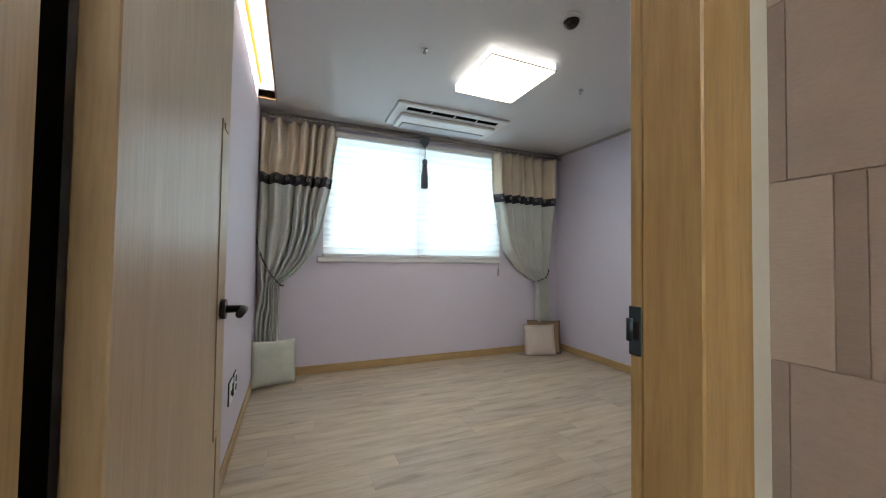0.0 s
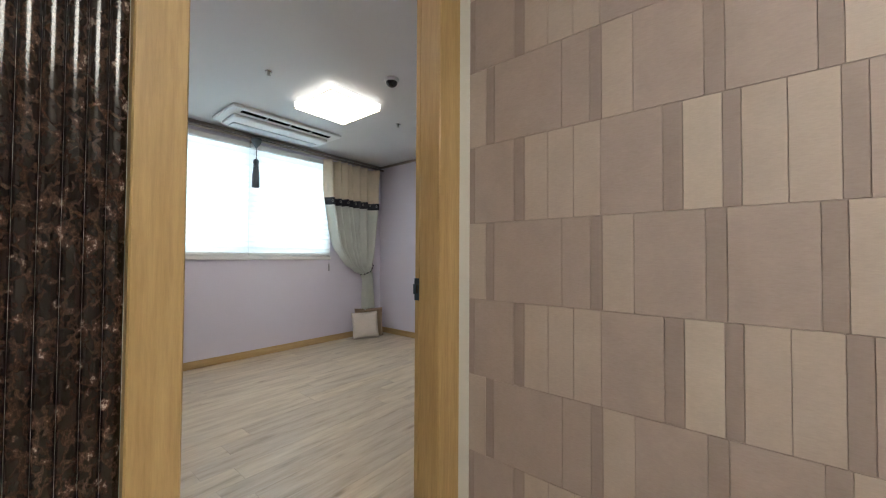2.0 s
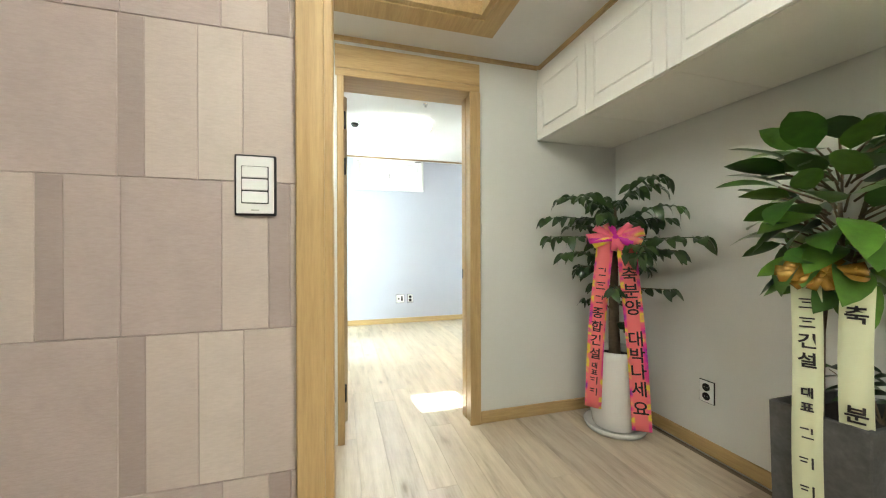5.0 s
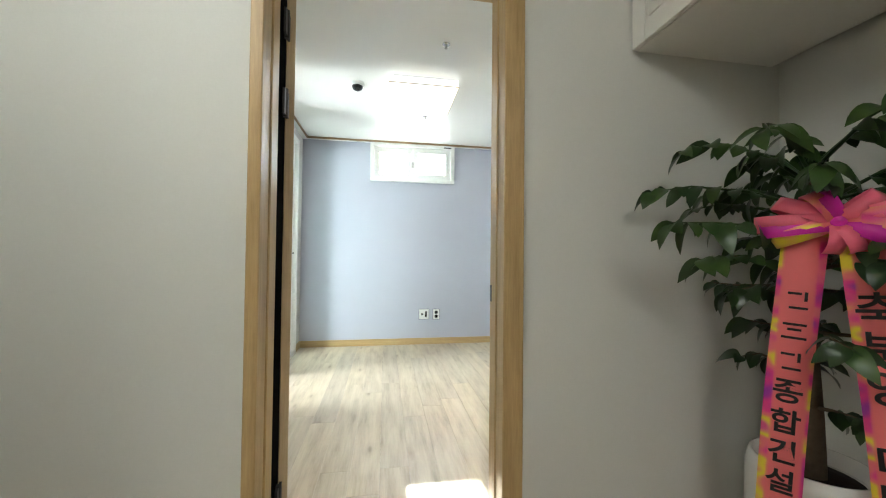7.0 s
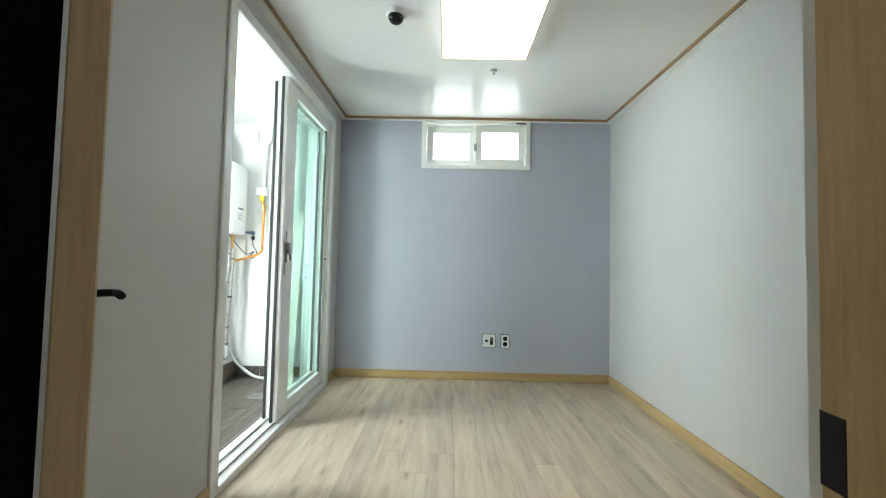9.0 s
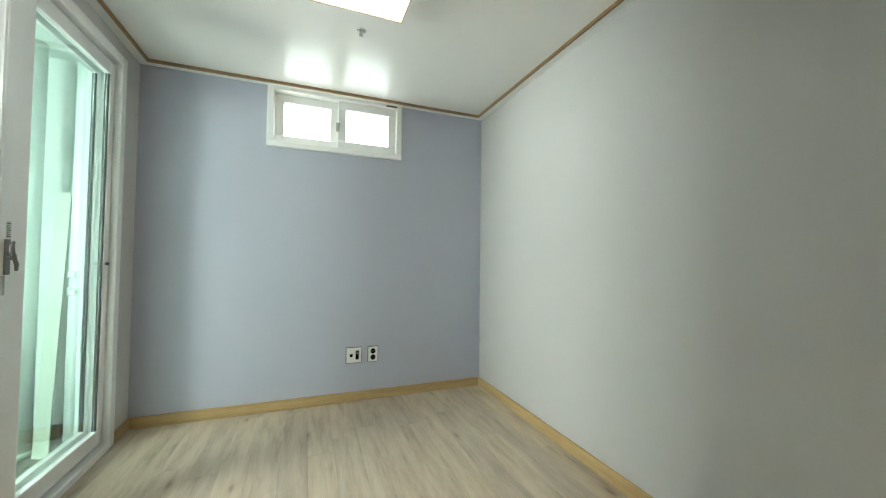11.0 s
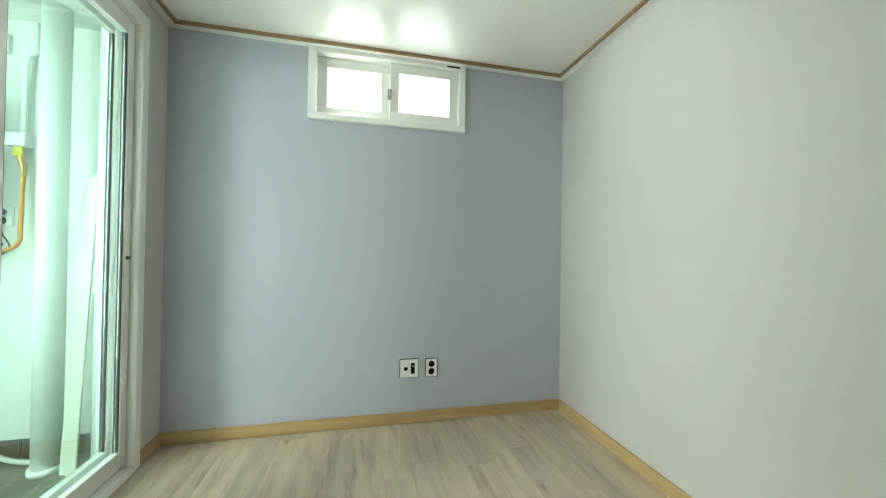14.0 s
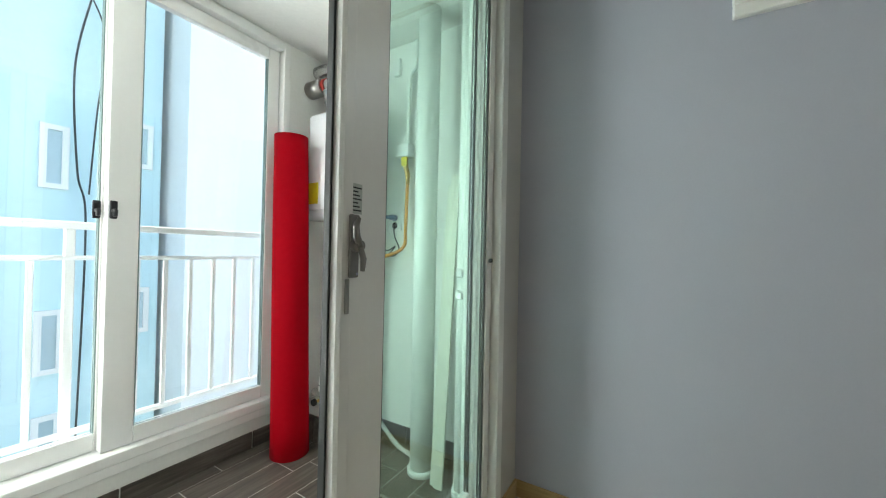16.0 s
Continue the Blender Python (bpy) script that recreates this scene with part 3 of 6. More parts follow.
for x0, x1, y, wide, end in ((4.100, 4.895, R2_L + 0.022, 0.150, 0.046), (4.160, 4.898, R2_L + 0.095, 0.085, 0.028)):
    za, zb = 0.047, SZ1 - 0.034
    sash = part("sash", soft_box(x0, x0 + wide, y, y + 0.04, za, zb, 0.004, 1), PVC, d3)
    bars("sash_bar", [(x1 - end, x1, y, y + 0.04, za, zb), (x0 + wide, x1 - end, y, y + 0.04, za, za + 0.085), (x0 + wide, x1 - end, y, y + 0.04, zb - 0.075, zb), (x0 + 0.002, x0 + 0.034, y - 0.006, y - 0.0005, za, zb)], PVC, sash)
    bars("gasket", [(x0 + wide, x0 + wide + 0.006, y + 0.006, y + 0.034, za + 0.085, zb - 0.075), (x1 - end - 0.006, x1 - end, y + 0.006, y + 0.034, za + 0.085, zb - 0.075), (x0 - 0.006, x0, y + 0.022, y + 0.039, za, zb)], GASKET, sash, 0.001)
    bm = bmesh.new()
    box(bm, x0 + wide + 0.006, x1 - end - 0.006, y + 0.014, y + 0.026, za + 0.085, zb - 0.075)
    part("pane", bm, GREEN_GLASS, sash, "green-tinted pane").visible_shadow = False
LOCK_STEEL = plain("worn_grey_steel", (0.24, 0.23, 0.22), 0.4, 0.1, 6, 120, 0.03, 0.6)
lock = part("lock", soft_box(4.120, 4.146, R2_L + 0.008, R2_L + 0.0155, 1.03, 1.165, 0.003, 2), LOCK_STEEL, d3, "dark steel crescent lock")
bm = bmesh.new()
tube(bm, [(4.133, R2_L + 0.009, 1.098), (4.133, R2_L - 0.010, 1.098)], [0.014, 0.012], 16)
part("hub", bm, LOCK_STEEL, lock)
bm = bmesh.new()
tube(bm, [(4.133, R2_L - 0.007, 1.098), (4.120, R2_L - 0.009, 1.118), (4.117, R2_L - 0.010, 1.140), (4.127, R2_L - 0.009, 1.156)], [0.007, 0.008, 0.007, 0.004], 10)
part("crescent", bm, LOCK_STEEL, lock)
bm = bmesh.new()
tube(bm, [(4.133, R2_L - 0.008, 1.096), (4.136, R2_L - 0.014, 1.070), (4.132, R2_L - 0.016, 1.045)], [0.006, 0.007, 0.005], 10)
part("thumb_lever", bm, LOCK_STEEL, lock)
for z in (1.038, 1.157):
    bm = bmesh.new()
    tube(bm, [(4.139, R2_L + 0.0085, z), (4.139, R2_L + 0.0065, z)], 0.0032, 8)
    part("screw", bm, CHROME, lock)
part("keeper", soft_box(4.111, 4.119, R2_L + 0.006, R2_L + 0.0155, 0.955, 1.028, 0.002, 1), GREY_METAL, d3, "slim steel finger pull")
LABEL_GREY = plain("printed_label", (0.50, 0.54, 0.50), 0.5)
st = part("sticker", soft_box(4.130, 4.164, R2_L + 0.0205, R2_L + 0.0218, 1.168, 1.234, 0.0003, 1), LABEL_GREY, d3, "small grey printed sticker")
for k in range(7):
    bm = bmesh.new()
    box(bm, 4.133, 4.161 - 0.005 * (k % 3), R2_L + 0.0198, R2_L + 0.0204, 1.174 + 0.0082 * k, 1.177 + 0.0082 * k)
    part("print_line", bm, GASKET, st)
bm = bmesh.new()
tube(bm, [(4.86, R2_L + 0.018, 1.06), (4.86, R2_L + 0.006, 1.06)], 0.008, 10)
part("roller_stop", bm, GASKET, d3)

# balcony window
w3 = thing("window_3", "tall white two-sash balcony window", "window", (0, 0, 0), kind="structure")
BX0, BX1, BZ0, BZ1 = 3.08, 5.0, 0.13, 2.372
ya, yb = BAL_N - 0.02, BAL_N + 0.17
bars("window_frame", [(BX0, BX0 + 0.045, ya, yb, BZ0, BZ1), (BX1 - 0.045, BX1, ya, yb, BZ0, BZ1), (BX0 + 0.045, BX1 - 0.045, ya, yb, BZ1 - 0.045, BZ1), (BX0 + 0.045, BX1 - 0.045, ya, yb, BZ0, BZ0 + 0.05)], PVC, w3, 0.004)
for x0, x1, y in ((4.150, BX1 - 0.05, BAL_N + 0.025), (BX0 + 0.05, 4.215, BAL_N + 0.085)):
    za, zb = BZ0 + 0.052, BZ1 - 0.047
    left_w = 0.115 if x0 > 4 else 0.075
    sash = part("sash", soft_box(x0, x0 + left_w, y, y + 0.045, za, zb, 0.004, 1), PVC, w3)
    bars("sash_bar", [(x1 - 0.07, x1, y, y + 0.045, za, zb), (x0 + left_w, x1 - 0.07, y, y + 0.045, za, za + 0.075), (x0 + left_w, x1 - 0.07, y, y + 0.045, zb - 0.07, zb)], PVC, sash)
    bars("gasket", [(x1 - 0.075, x1 - 0.07, y + 0.004, y + 0.036, za + 0.075, zb - 0.07), (x0 + left_w, x0 + left_w + 0.005, y + 0.004, y + 0.036, za + 0.075, zb - 0.07)], plain("teal_rubber", (0.18, 0.26, 0.25), 0.5), sash, 0.001)
    bm = bmesh.new()
    box(bm, x0 + left_w + 0.005, x1 - 0.075, y + 0.016, y + 0.026, za + 0.075, zb - 0.07)
    part("pane", bm, CLEAR, sash).visible_shadow = False
for x0, y in ((4.170, BAL_N + 0.024), (4.130, BAL_N + 0.084)):
    bm = soft_box(x0 - 0.014, x0 + 0.014, y - 0.012, y, 1.205, 1.285, 0.006, 2)
    tube(bm, [(x0, y - 0.008, 1.24), (x0, y - 0.028, 1.24), (x0, y - 0.030, 1.215)], [0.010, 0.010, 0.008], 10)
    part("latch", bm, DARK_METAL, w3, "dark crescent latch")
bars("window_sill", [(BX0 - 0.03, BX1 + 0.03, BAL_N - 0.016, BAL_N - 0.001, 0.085, 0.147)], PVC, w3, 0.003)

# ---- first bedroom ----
bm = bmesh.new()
box(bm, R1_L + 0.012, R1_L + 0.03, 0.75, 3.44, TOP + 0.10, TOP + 0.115)
single("cove_light", bm, COVE, "amber LED strip glowing in the ceiling cove", "cove light", (0, 0, 0))
trim_run("trim_cove", [(R1_L + 0.13, R1_L + 0.142, R1_S, 3.45, TOP - 0.012, TOP + 0.06), (R1_L, R1_L + 0.142, 3.45, 3.462, TOP - 0.012, TOP + 0.06)], OAK_Y, "oak lip of the lit ceiling cove")


def cloth(name, col, rough=0.9, weave=420, back=0.0):
    m, n, l, b = shader(name)
    v = coords(n, l)
    a, f = noise_node(n, l, v, 5, 4), noise_node(n, l, v, weave, 2)
    r = ramp(n, l, a.outputs["Fac"], [(0.3, scaled(col, 0.9)), (0.7, scaled(col, 1.05))])
    k = ramp(n, l, f.outputs["Fac"], [(0.3, (0.86,) * 3), (0.7, (1,) * 3)])
    l.new(blend(n, l, "MULTIPLY", 1.0, r.outputs[0], k.outputs[0]), b.inputs["Base Color"])
    b.inputs["Roughness"].default_value = rough
    b.inputs["Sheen Weight"].default_value = 0.15
    bump(n, l, b, f.outputs["Fac"], 0.3, 0.001)
    if back:
        t = n.new("ShaderNodeBsdfTranslucent")
        t.inputs["Color"].default_value = (*col, 1)
        mix = n.new("ShaderNodeMixShader")
        mix.inputs[0].default_value = back
        l.new(b.outputs[0], mix.inputs[1])
        l.new(t.outputs[0], mix.inputs[2])
        l.new(mix.outputs[0], n["Material Output"].inputs["Surface"])
    return m


CREAM_CLOTH = cloth("cream_curtain_cloth", (0.86, 0.755, 0.585), back=0.15)
SAGE_CLOTH = cloth("sage_curtain_cloth", (0.70, 0.73, 0.67), back=0.12)
BLACK_BAND = cloth("black_curtain_band", (0.02, 0.02, 0.03), 0.6)
SAGE_CUSHION = cloth("sage_cushion_cloth", (0.62, 0.64, 0.55))
BEIGE_CUSHION = cloth("beige_cushion_cloth", (0.70, 0.62, 0.53))
BROWN_CUSHION = cloth("brown_cushion_cloth", (0.30, 0.21, 0.13))

# rail with its rings
RAIL_Y, RAIL_Z = R1_N - 0.085, 2.305
rail = thing("curtain_rail", "slim taupe curtain rail across the window wall", "curtain rail", (R1_L, RAIL_Y, RAIL_Z))
bm = bmesh.new()
tube(bm, [(0.012, 0, 0), (3.28, 0, 0)], 0.014, 14)
part("pole", bm, GREY_LINE, rail)
for x in (0.03, 1.51, 3.25):
    bm = soft_box(x - 0.012, x + 0.012, -0.004, 0.085, -0.01, 0.014, 0.003, 1)
    box(bm, x - 0.02, x + 0.02, 0.078, 0.0845, -0.045, 0.045)
    part("bracket", bm, GREY_LINE, rail)


def edge(table, z):
    """An edge's place at a height, from (height, place) pairs falling in height."""
    for (za, xa), (zb, xb) in zip(table, table[1:]):
        if z >= zb:
            k = (za - z) / (za - zb)
            k = k * k * (3 - 2 * k) if abs(xa - xb) > 0.15 else k
            return xa + (xb - xa) * k
    return table[-1][1]


def curtain(left, right, z_band, z_tie, z_end, folds, phase, label):
    t = thing("curtain", label, "curtain", (0, RAIL_Y, 0), group="tied-back curtains")

    def sheet(z0, z1, rows, off=0.0):
        bm = bmesh.new()
        nu, grid = folds * 16, []
        for r in range(rows + 1):
            z = z0 + (z1 - z0) * r / rows
            a, b = edge(left, z), edge(right, z)
            amp = 0.052 * min(1.0, 0.35 + (b - a) * 0.9)
            row = []
            for k in range(nu + 1):
                u = k / nu
                wave = math.sin(2 * math.pi * (folds * (u + 0.05 * math.sin(7 * u + phase * 9)) + phase)) + 0.4 * math.sin(2 * math.pi * (folds * 0.47 * u + phase * 3) + z * 1.4)
                row.append(bm.verts.new((a + (b - a) * u + 0.006 * math.sin(9 * z + 5 * u), amp * wave - off + 0.004 * noise.noise((u * 6, z * 3, phase)), z)))
            grid.append(row)
        for p, q in zip(grid, grid[1:]):
            for k in range(nu):
                bm.faces.new((p[k], p[k + 1], q[k + 1], q[k])).smooth = True
        return bm

    zt = RAIL_Z - 0.025
    part("upper_panel", sheet(zt, z_band - 0.03, 14), CREAM_CLOTH, t, "cream upper panel")
    band = part("band", sheet(z_band + 0.045, z_band - 0.045, 3, 0.012), BLACK_BAND, t, "black band with steel eyelets")
    part("lower_panel", sheet(z_band - 0.03, z_end, 50), SAGE_CLOTH, t, "sage-grey lower panel")
    for o in t.children:
        s = o.modifiers.new("thickness", "SOLIDIFY")
        s.thickness = 0.003
    # eyelets on the crests of the folds
    for f in range(folds):
        u = (f + 0.75 - phase) / folds
        if not 0.04 < u < 0.96:
            continue
        a, b = edge(left, z_band), edge(right, z_band)
        x = a + (b - a) * u
        bm = bmesh.new()
        amp = 0.052 * min(1.0, 0.35 + (b - a) * 0.9)
        y = -amp * 1.1 - 0.02
        pts = [(x + 0.013 * math.cos(q * math.pi / 6), y, z_band + 0.013 * math.sin(q * math.pi / 6)) for q in range(13)]
        tube(bm, pts, 0.0036, 8, False)
        part("eyelet", bm, GREY_METAL, band)
    # hooks along the top
    for f in range(folds * 2):
        u = (f + 0.5) / (folds * 2)
        a, b = edge(left, zt), edge(right, zt)
        x = a + (b - a) * u
        bm = bmesh.new()
        tube(bm, [(x + 0.02 * math.cos(q * math.pi / 5), 0.004 * (q % 2), 0.0 + RAIL_Z + 0.02 * math.sin(q * math.pi / 5)) for q in range(11)], 0.003, 6, False)
        part("ring", bm, CREAM_CLOTH, t)
    return t


cl = curtain([(2.4, -0.238), (1.2, -0.232), (0.9, -0.215), (0.82, -0.205), (0.5, -0.235), (0.0, -0.24)], [(2.4, 0.44), (1.77, 0.356), (1.33, 0.285), (1.10, 0.20), (0.95, 0.083), (0.85, -0.031), (0.82, -0.055), (0.62, -0.042), (0.37, -0.06), (0, -0.07)],
             1.757, 0.83, 0.06, 7, 0.15, "cream and sage curtain with a black band, tied back")
cr = curtain([(2.4, 2.06), (1.755, 2.117), (1.42, 2.177), (1.18, 2.264), (0.99, 2.412), (0.873, 2.563), (0.837, 2.669), (0.735, 2.70), (0.3, 2.703)], [(2.4, 2.97), (1.77, 2.925), (1.35, 2.895), (1.09, 2.857), (0.937, 2.82), (0.81, 2.85), (0.3, 2.89)],
             1.765, 0.85, 0.30, 7, 0.4, "cream and sage curtain with a black band, tied back")


def tieback(t, pts):
    """A twisted cord of dark and pale beads."""
    cord = bmesh.new()
    tube(cord, pts, 0.006, 8)
    c = part("tieback", cord, BLACK_BAND, t, "beaded cord tieback")
    v = [Vector(p) for p in pts]
    length = sum((b - a).length for a, b in zip(v, v[1:]))
    n_, k = int(length / 0.026), 0
    for i in range(n_):
        s, d = length * (i + 0.5) / n_, 0.0
        for a, b in zip(v, v[1:]):
            if d + (b - a).length >= s:
                p = a.lerp(b, (s - d) / (b - a).length)
                break
            d += (b - a).length
        bm = bmesh.new()
        bmesh.ops.create_icosphere(bm, subdivisions=1, radius=0.010, matrix=Matrix.Translation(p))
        part("bead", bm, CHROME if i % 2 else BLACK_BAND, c)


tieback(cl, [(-0.245, 0.06, 1.25), (-0.24, -0.03, 1.20), (-0.20, -0.06, 1.06), (-0.14, -0.065, 0.94), (-0.055, -0.05, 0.83), (-0.03, 0.02, 0.82)])
tieback(cr, [(2.67, 0.03, 0.83), (2.69, -0.05, 0.84), (2.78, -0.06, 0.875), (2.84, -0.03, 0.95), (2.87, 0.06, 1.02)])

# tassel at the rail's middle
ts = thing("tassel", "dark grey silk tassel hanging from the curtain rail", "tassel", (1.262, RAIL_Y - 0.03, RAIL_Z - 0.01))
TASSEL = cloth("slate_tassel_silk", (0.13, 0.15, 0.17), 0.6)
bm = bmesh.new()
turned(bm, [(0.004, -0.09), (0.030, -0.055), (0.048, -0.02), (0.050, 0.01), (0.01, 0.02)], 16)
part("rosette", bm, TASSEL, ts)
bm = bmesh.new()
tube(bm, [(0, 0, -0.08), (0.002, 0, -0.15), (0, 0, -0.22)], 0.004, 8)
part("cord", bm, TASSEL, ts)
bm = bmesh.new()
turned(bm, [(0.008, -0.20), (0.024, -0.215), (0.028, -0.24), (0.022, -0.262), (0.026, -0.28)], 16)
part("head", bm, TASSEL, ts)
bm = bmesh.new()
for k in range(28):
    a = 2 * math.pi * k / 28
    tube(bm, [(0.018 * math.cos(a), 0.018 * math.sin(a), -0.27), (0.030 * math.cos(a), 0.030 * math.sin(a), -0.38), (0.032 * math.cos(a + 0.1), 0.032 * math.sin(a + 0.1), -0.50)], 0.0045, 5)
part("fringe", bm, TASSEL, ts)


def cushion(at, turn, lean, size, mat, label, roll=0):
    """A plump square cushion, standing on an edge and leaning back."""
    t = thing("cushion", label, "cushion", at, turn, group="cushions on the floor")
    n_ = 18
    bm = bmesh.new()
    sides = []
    for s in (1, -1):
        g = []
        for i in range(n_ + 1):
            row = []
            for j in range(n_ + 1):
                u, v = 2 * i / n_ - 1, 2 * j / n_ - 1
                d = 0.30 * size * ((1 - u ** 4) * (1 - v ** 4)) ** 0.5 * (0.72 - 0.16 * (u * u + v * v))
                px, pz = u * size / 2 * (1 - 0.05 * (1 - v * v)), v * size / 2 * (1 - 0.05 * (1 - u * u))
                wr = 0.006 * noise.noise((u * 3 + size, v * 3, s)) * (1 - u ** 4) * (1 - v ** 4)
                row.append(bm.verts.new((px, s * d * 0.55 + wr, pz + size / 2)))
            g.append(row)
        for p, q in zip(g, g[1:]):
            for k in range(n_):
                bm.faces.new((p[k], p[k + 1], q[k + 1], q[k]) if s > 0 else (p[k], q[k], q[k + 1], p[k + 1])).smooth = True
        sides.append(g)
    bmesh.ops.remove_doubles(bm, verts=bm.verts[:], dist=0.0004)
    m = pose(0, 0, 0, lean, roll, 0)
    bmesh.ops.transform(bm, matrix=m, verts=bm.verts[:])
    low = min(v.co.z for v in bm.verts)
    bmesh.ops.translate(bm, vec=(0, 0, -low), verts=bm.verts[:])
    part("cover", bm, mat, t)
    bm = bmesh.new()
    ring = [(u * size / 2 * (1 - 0.05 * (1 - v * v)), 0, v * size / 2 * (1 - 0.05 * (1 - u * u)) + size / 2) for u, v in
            [(-1 + k / 5, -1) for k in range(10)] + [(1, -1 + k / 5) for k in range(10)] + [(1 - k / 5, 1) for k in range(10)] + [(-1, 1 - k / 5) for k in range(11)]]
    tube(bm, ring, 0.0035, 6)
    bmesh.ops.transform(bm, matrix=m, verts=bm.verts[:])
    bmesh.ops.translate(bm, vec=(0, 0, -low), verts=bm.verts[:])
    part("piping", bm, mat, t)
    return t


cushion((-0.075, 3.50, 0.002), 24, -14, 0.365, SAGE_CUSHION, "plump sage-green cushion standing against the curtain", 4)
cushion((2.63, 3.52, 0.002), -26, -12, 0.34, BEIGE_CUSHION, "beige cushion standing on the floor in the corner", -2)
cushion((2.745, 3.60, 0.002), -26, -8, 0.375, BROWN_CUSHION, "brown cushion standing behind the beige one")

# ceiling air conditioner
ac = thing("air_conditioner", "white one-way ceiling cassette air conditioner", "air conditioner", (1.345, 3.275, TOP))
part("panel", soft_box(-0.535, 0.535, -0.245, 0.245, -0.028, 0, 0.012, 3), PLATE_WHITE, ac)
part("body", soft_box(-0.47, 0.47, -0.09, 0.215, -0.062, -0.026, 0.02, 3), PLATE_WHITE, ac)
vane = part("vane", soft_box(-0.42, 0.42, 0.06, 0.19, -0.070, -0.060, 0.004, 2), plain("pale_grey_vane", (0.55, 0.57, 0.60), 0.35), ac, "pale grey air vane")
part("outlet", soft_box(-0.44, 0.44, -0.195, -0.135, -0.030, -0.024, 0.001, 1), DEEP_BLACK, ac, "dark air slot")
for k in range(3):
    x = -0.22 + 0.22 * k
    part("fin", soft_box(x - 0.004, x + 0.004, -0.193, -0.137, -0.038, -0.028, 0.0008, 1), PLATE_WHITE, ac)


def dome_camera(x, y):
    t = thing("dome_detector", "black dome sensor on a white ceiling base", "ceiling sensor", (x, y, TOP), group="ceiling sensors")
    bm = bmesh.new()
    turned(bm, [(0.052, 0.0), (0.054, -0.012), (0.046, -0.022)], 28)
    part("base", bm, PLATE_WHITE, t)
    bm = bmesh.new()
    turned(bm, [(0.042, -0.020)] + [(0.042 * math.cos(a), -0.022 - 0.036 * math.sin(a)) for a in (0.2, 0.5, 0.8, 1.1, 1.4)], 28)
    part("dome", bm, plain("black_gloss_dome", (0.012, 0.012, 0.014), 0.12, 0.1, 5, 90, 0.0), t, "glossy black dome")
    return t


def sprinkler(x, y):
    t = thing("sprinkler", "small chrome ceiling sprinkler head", "sprinkler", (x, y, TOP), group="ceiling sprinklers")
    bm = bmesh.new()
    turned(bm, [(0.025, 0), (0.025, -0.004), (0.015, -0.009)], 24)
    part("rosette", bm, CHROME, t)
    bm = bmesh.new()
    turned(bm, [(0.008, -0.007), (0.008, -0.022), (0.013, -0.026), (0.013, -0.029), (0.005, -0.032)], 16)
    part("nozzle", bm, GREY_METAL, t)
    return t


dome_camera(1.385, 1.70)
dome_camera(3.73, -1.15)
for p in ((0.765, 2.29), (2.03, 2.31), (3.10, -1.74), (4.28, -1.74)):
    sprinkler(*p)

bm = bmesh.new()
tube(bm, [(0, 0, 0.10), (0, 0, 0)], 0.0016, 6)
turned(bm, [(0.002, -0.10), (0.010, -0.09), (0.009, -0.02), (0.003, 0.0)], 12)
single("shade_cord_weight", bm, plain("grey_cord_weight", (0.35, 0.34, 0.37), 0.5), "small grey pull-cord weight below the shade", "cord weight", (2.205, 3.74, 0.99))

# ---- switches and sockets ----


def socket_plate(at, turn, w, h, kind, label, rim=None):
    """A wall plate that faces -y before its turn."""
    t = thing("wall_socket" if kind != "switch" else "light_switch", label, "socket" if kind != "switch" else "light switch", at, turn)
    part("rim", soft_box(-w / 2, w / 2, -0.007, 0, -h / 2, h / 2, 0.003, 2), rim or GREY_METAL, t)
    part("plate", soft_box(-w / 2 + 0.004, w / 2 - 0.004, -0.0105, -0.006, -h / 2 + 0.004, h / 2 - 0.004, 0.002, 2), PLATE_WHITE, t)
    if kind == "double":
        for z in (-0.024, 0.024):
            bm = bmesh.new()
            tube(bm, [(0, -0.0098, z), (0, -0.0125, z)], 0.020, 24)
            s = part("insert", bm, DEEP_BLACK, t, "round black socket insert")
            for q in (-0.007, 0.007):
                bm = bmesh.new()
                tube(bm, [(q, -0.0122, z), (q, -0.0132, z)], 0.0025, 8)
                part("pin_hole", bm, GREY_METAL, s)
    elif kind == "data":
        part("insert", soft_box(-0.032, -0.010, -0.0125, -0.010, -0.012, 0.010, 0.001, 1), DEEP_BLACK, t, "black data port")
        f = part("insert", soft_box(0.012, 0.036, -0.0125, -0.010, -0.034, 0.034, 0.001, 1), DEEP_BLACK, t, "black port strip")
        part("button", soft_box(0.019, 0.029, -0.0135, -0.012, 0.008, 0.022, 0.001, 1), GREY_METAL, f)
    else:
        part("recess", soft_box(-0.024, 0.024, -0.0118, -0.010, -0.036, 0.036, 0.001, 1), BLACK, t)
        for z in (-0.024, 0, 0.024):
            part("rocker", soft_box(-0.0225, 0.0225, -0.0150, -0.0112, z - 0.0108, z + 0.0108, 0.0018, 2), PLATE_WHITE, t)
        part("print_line", soft_box(-0.007, 0.007, -0.0111, -0.0104, -0.0495, -0.0475, 0.0002, 1), GREY_METAL, t)
    return t


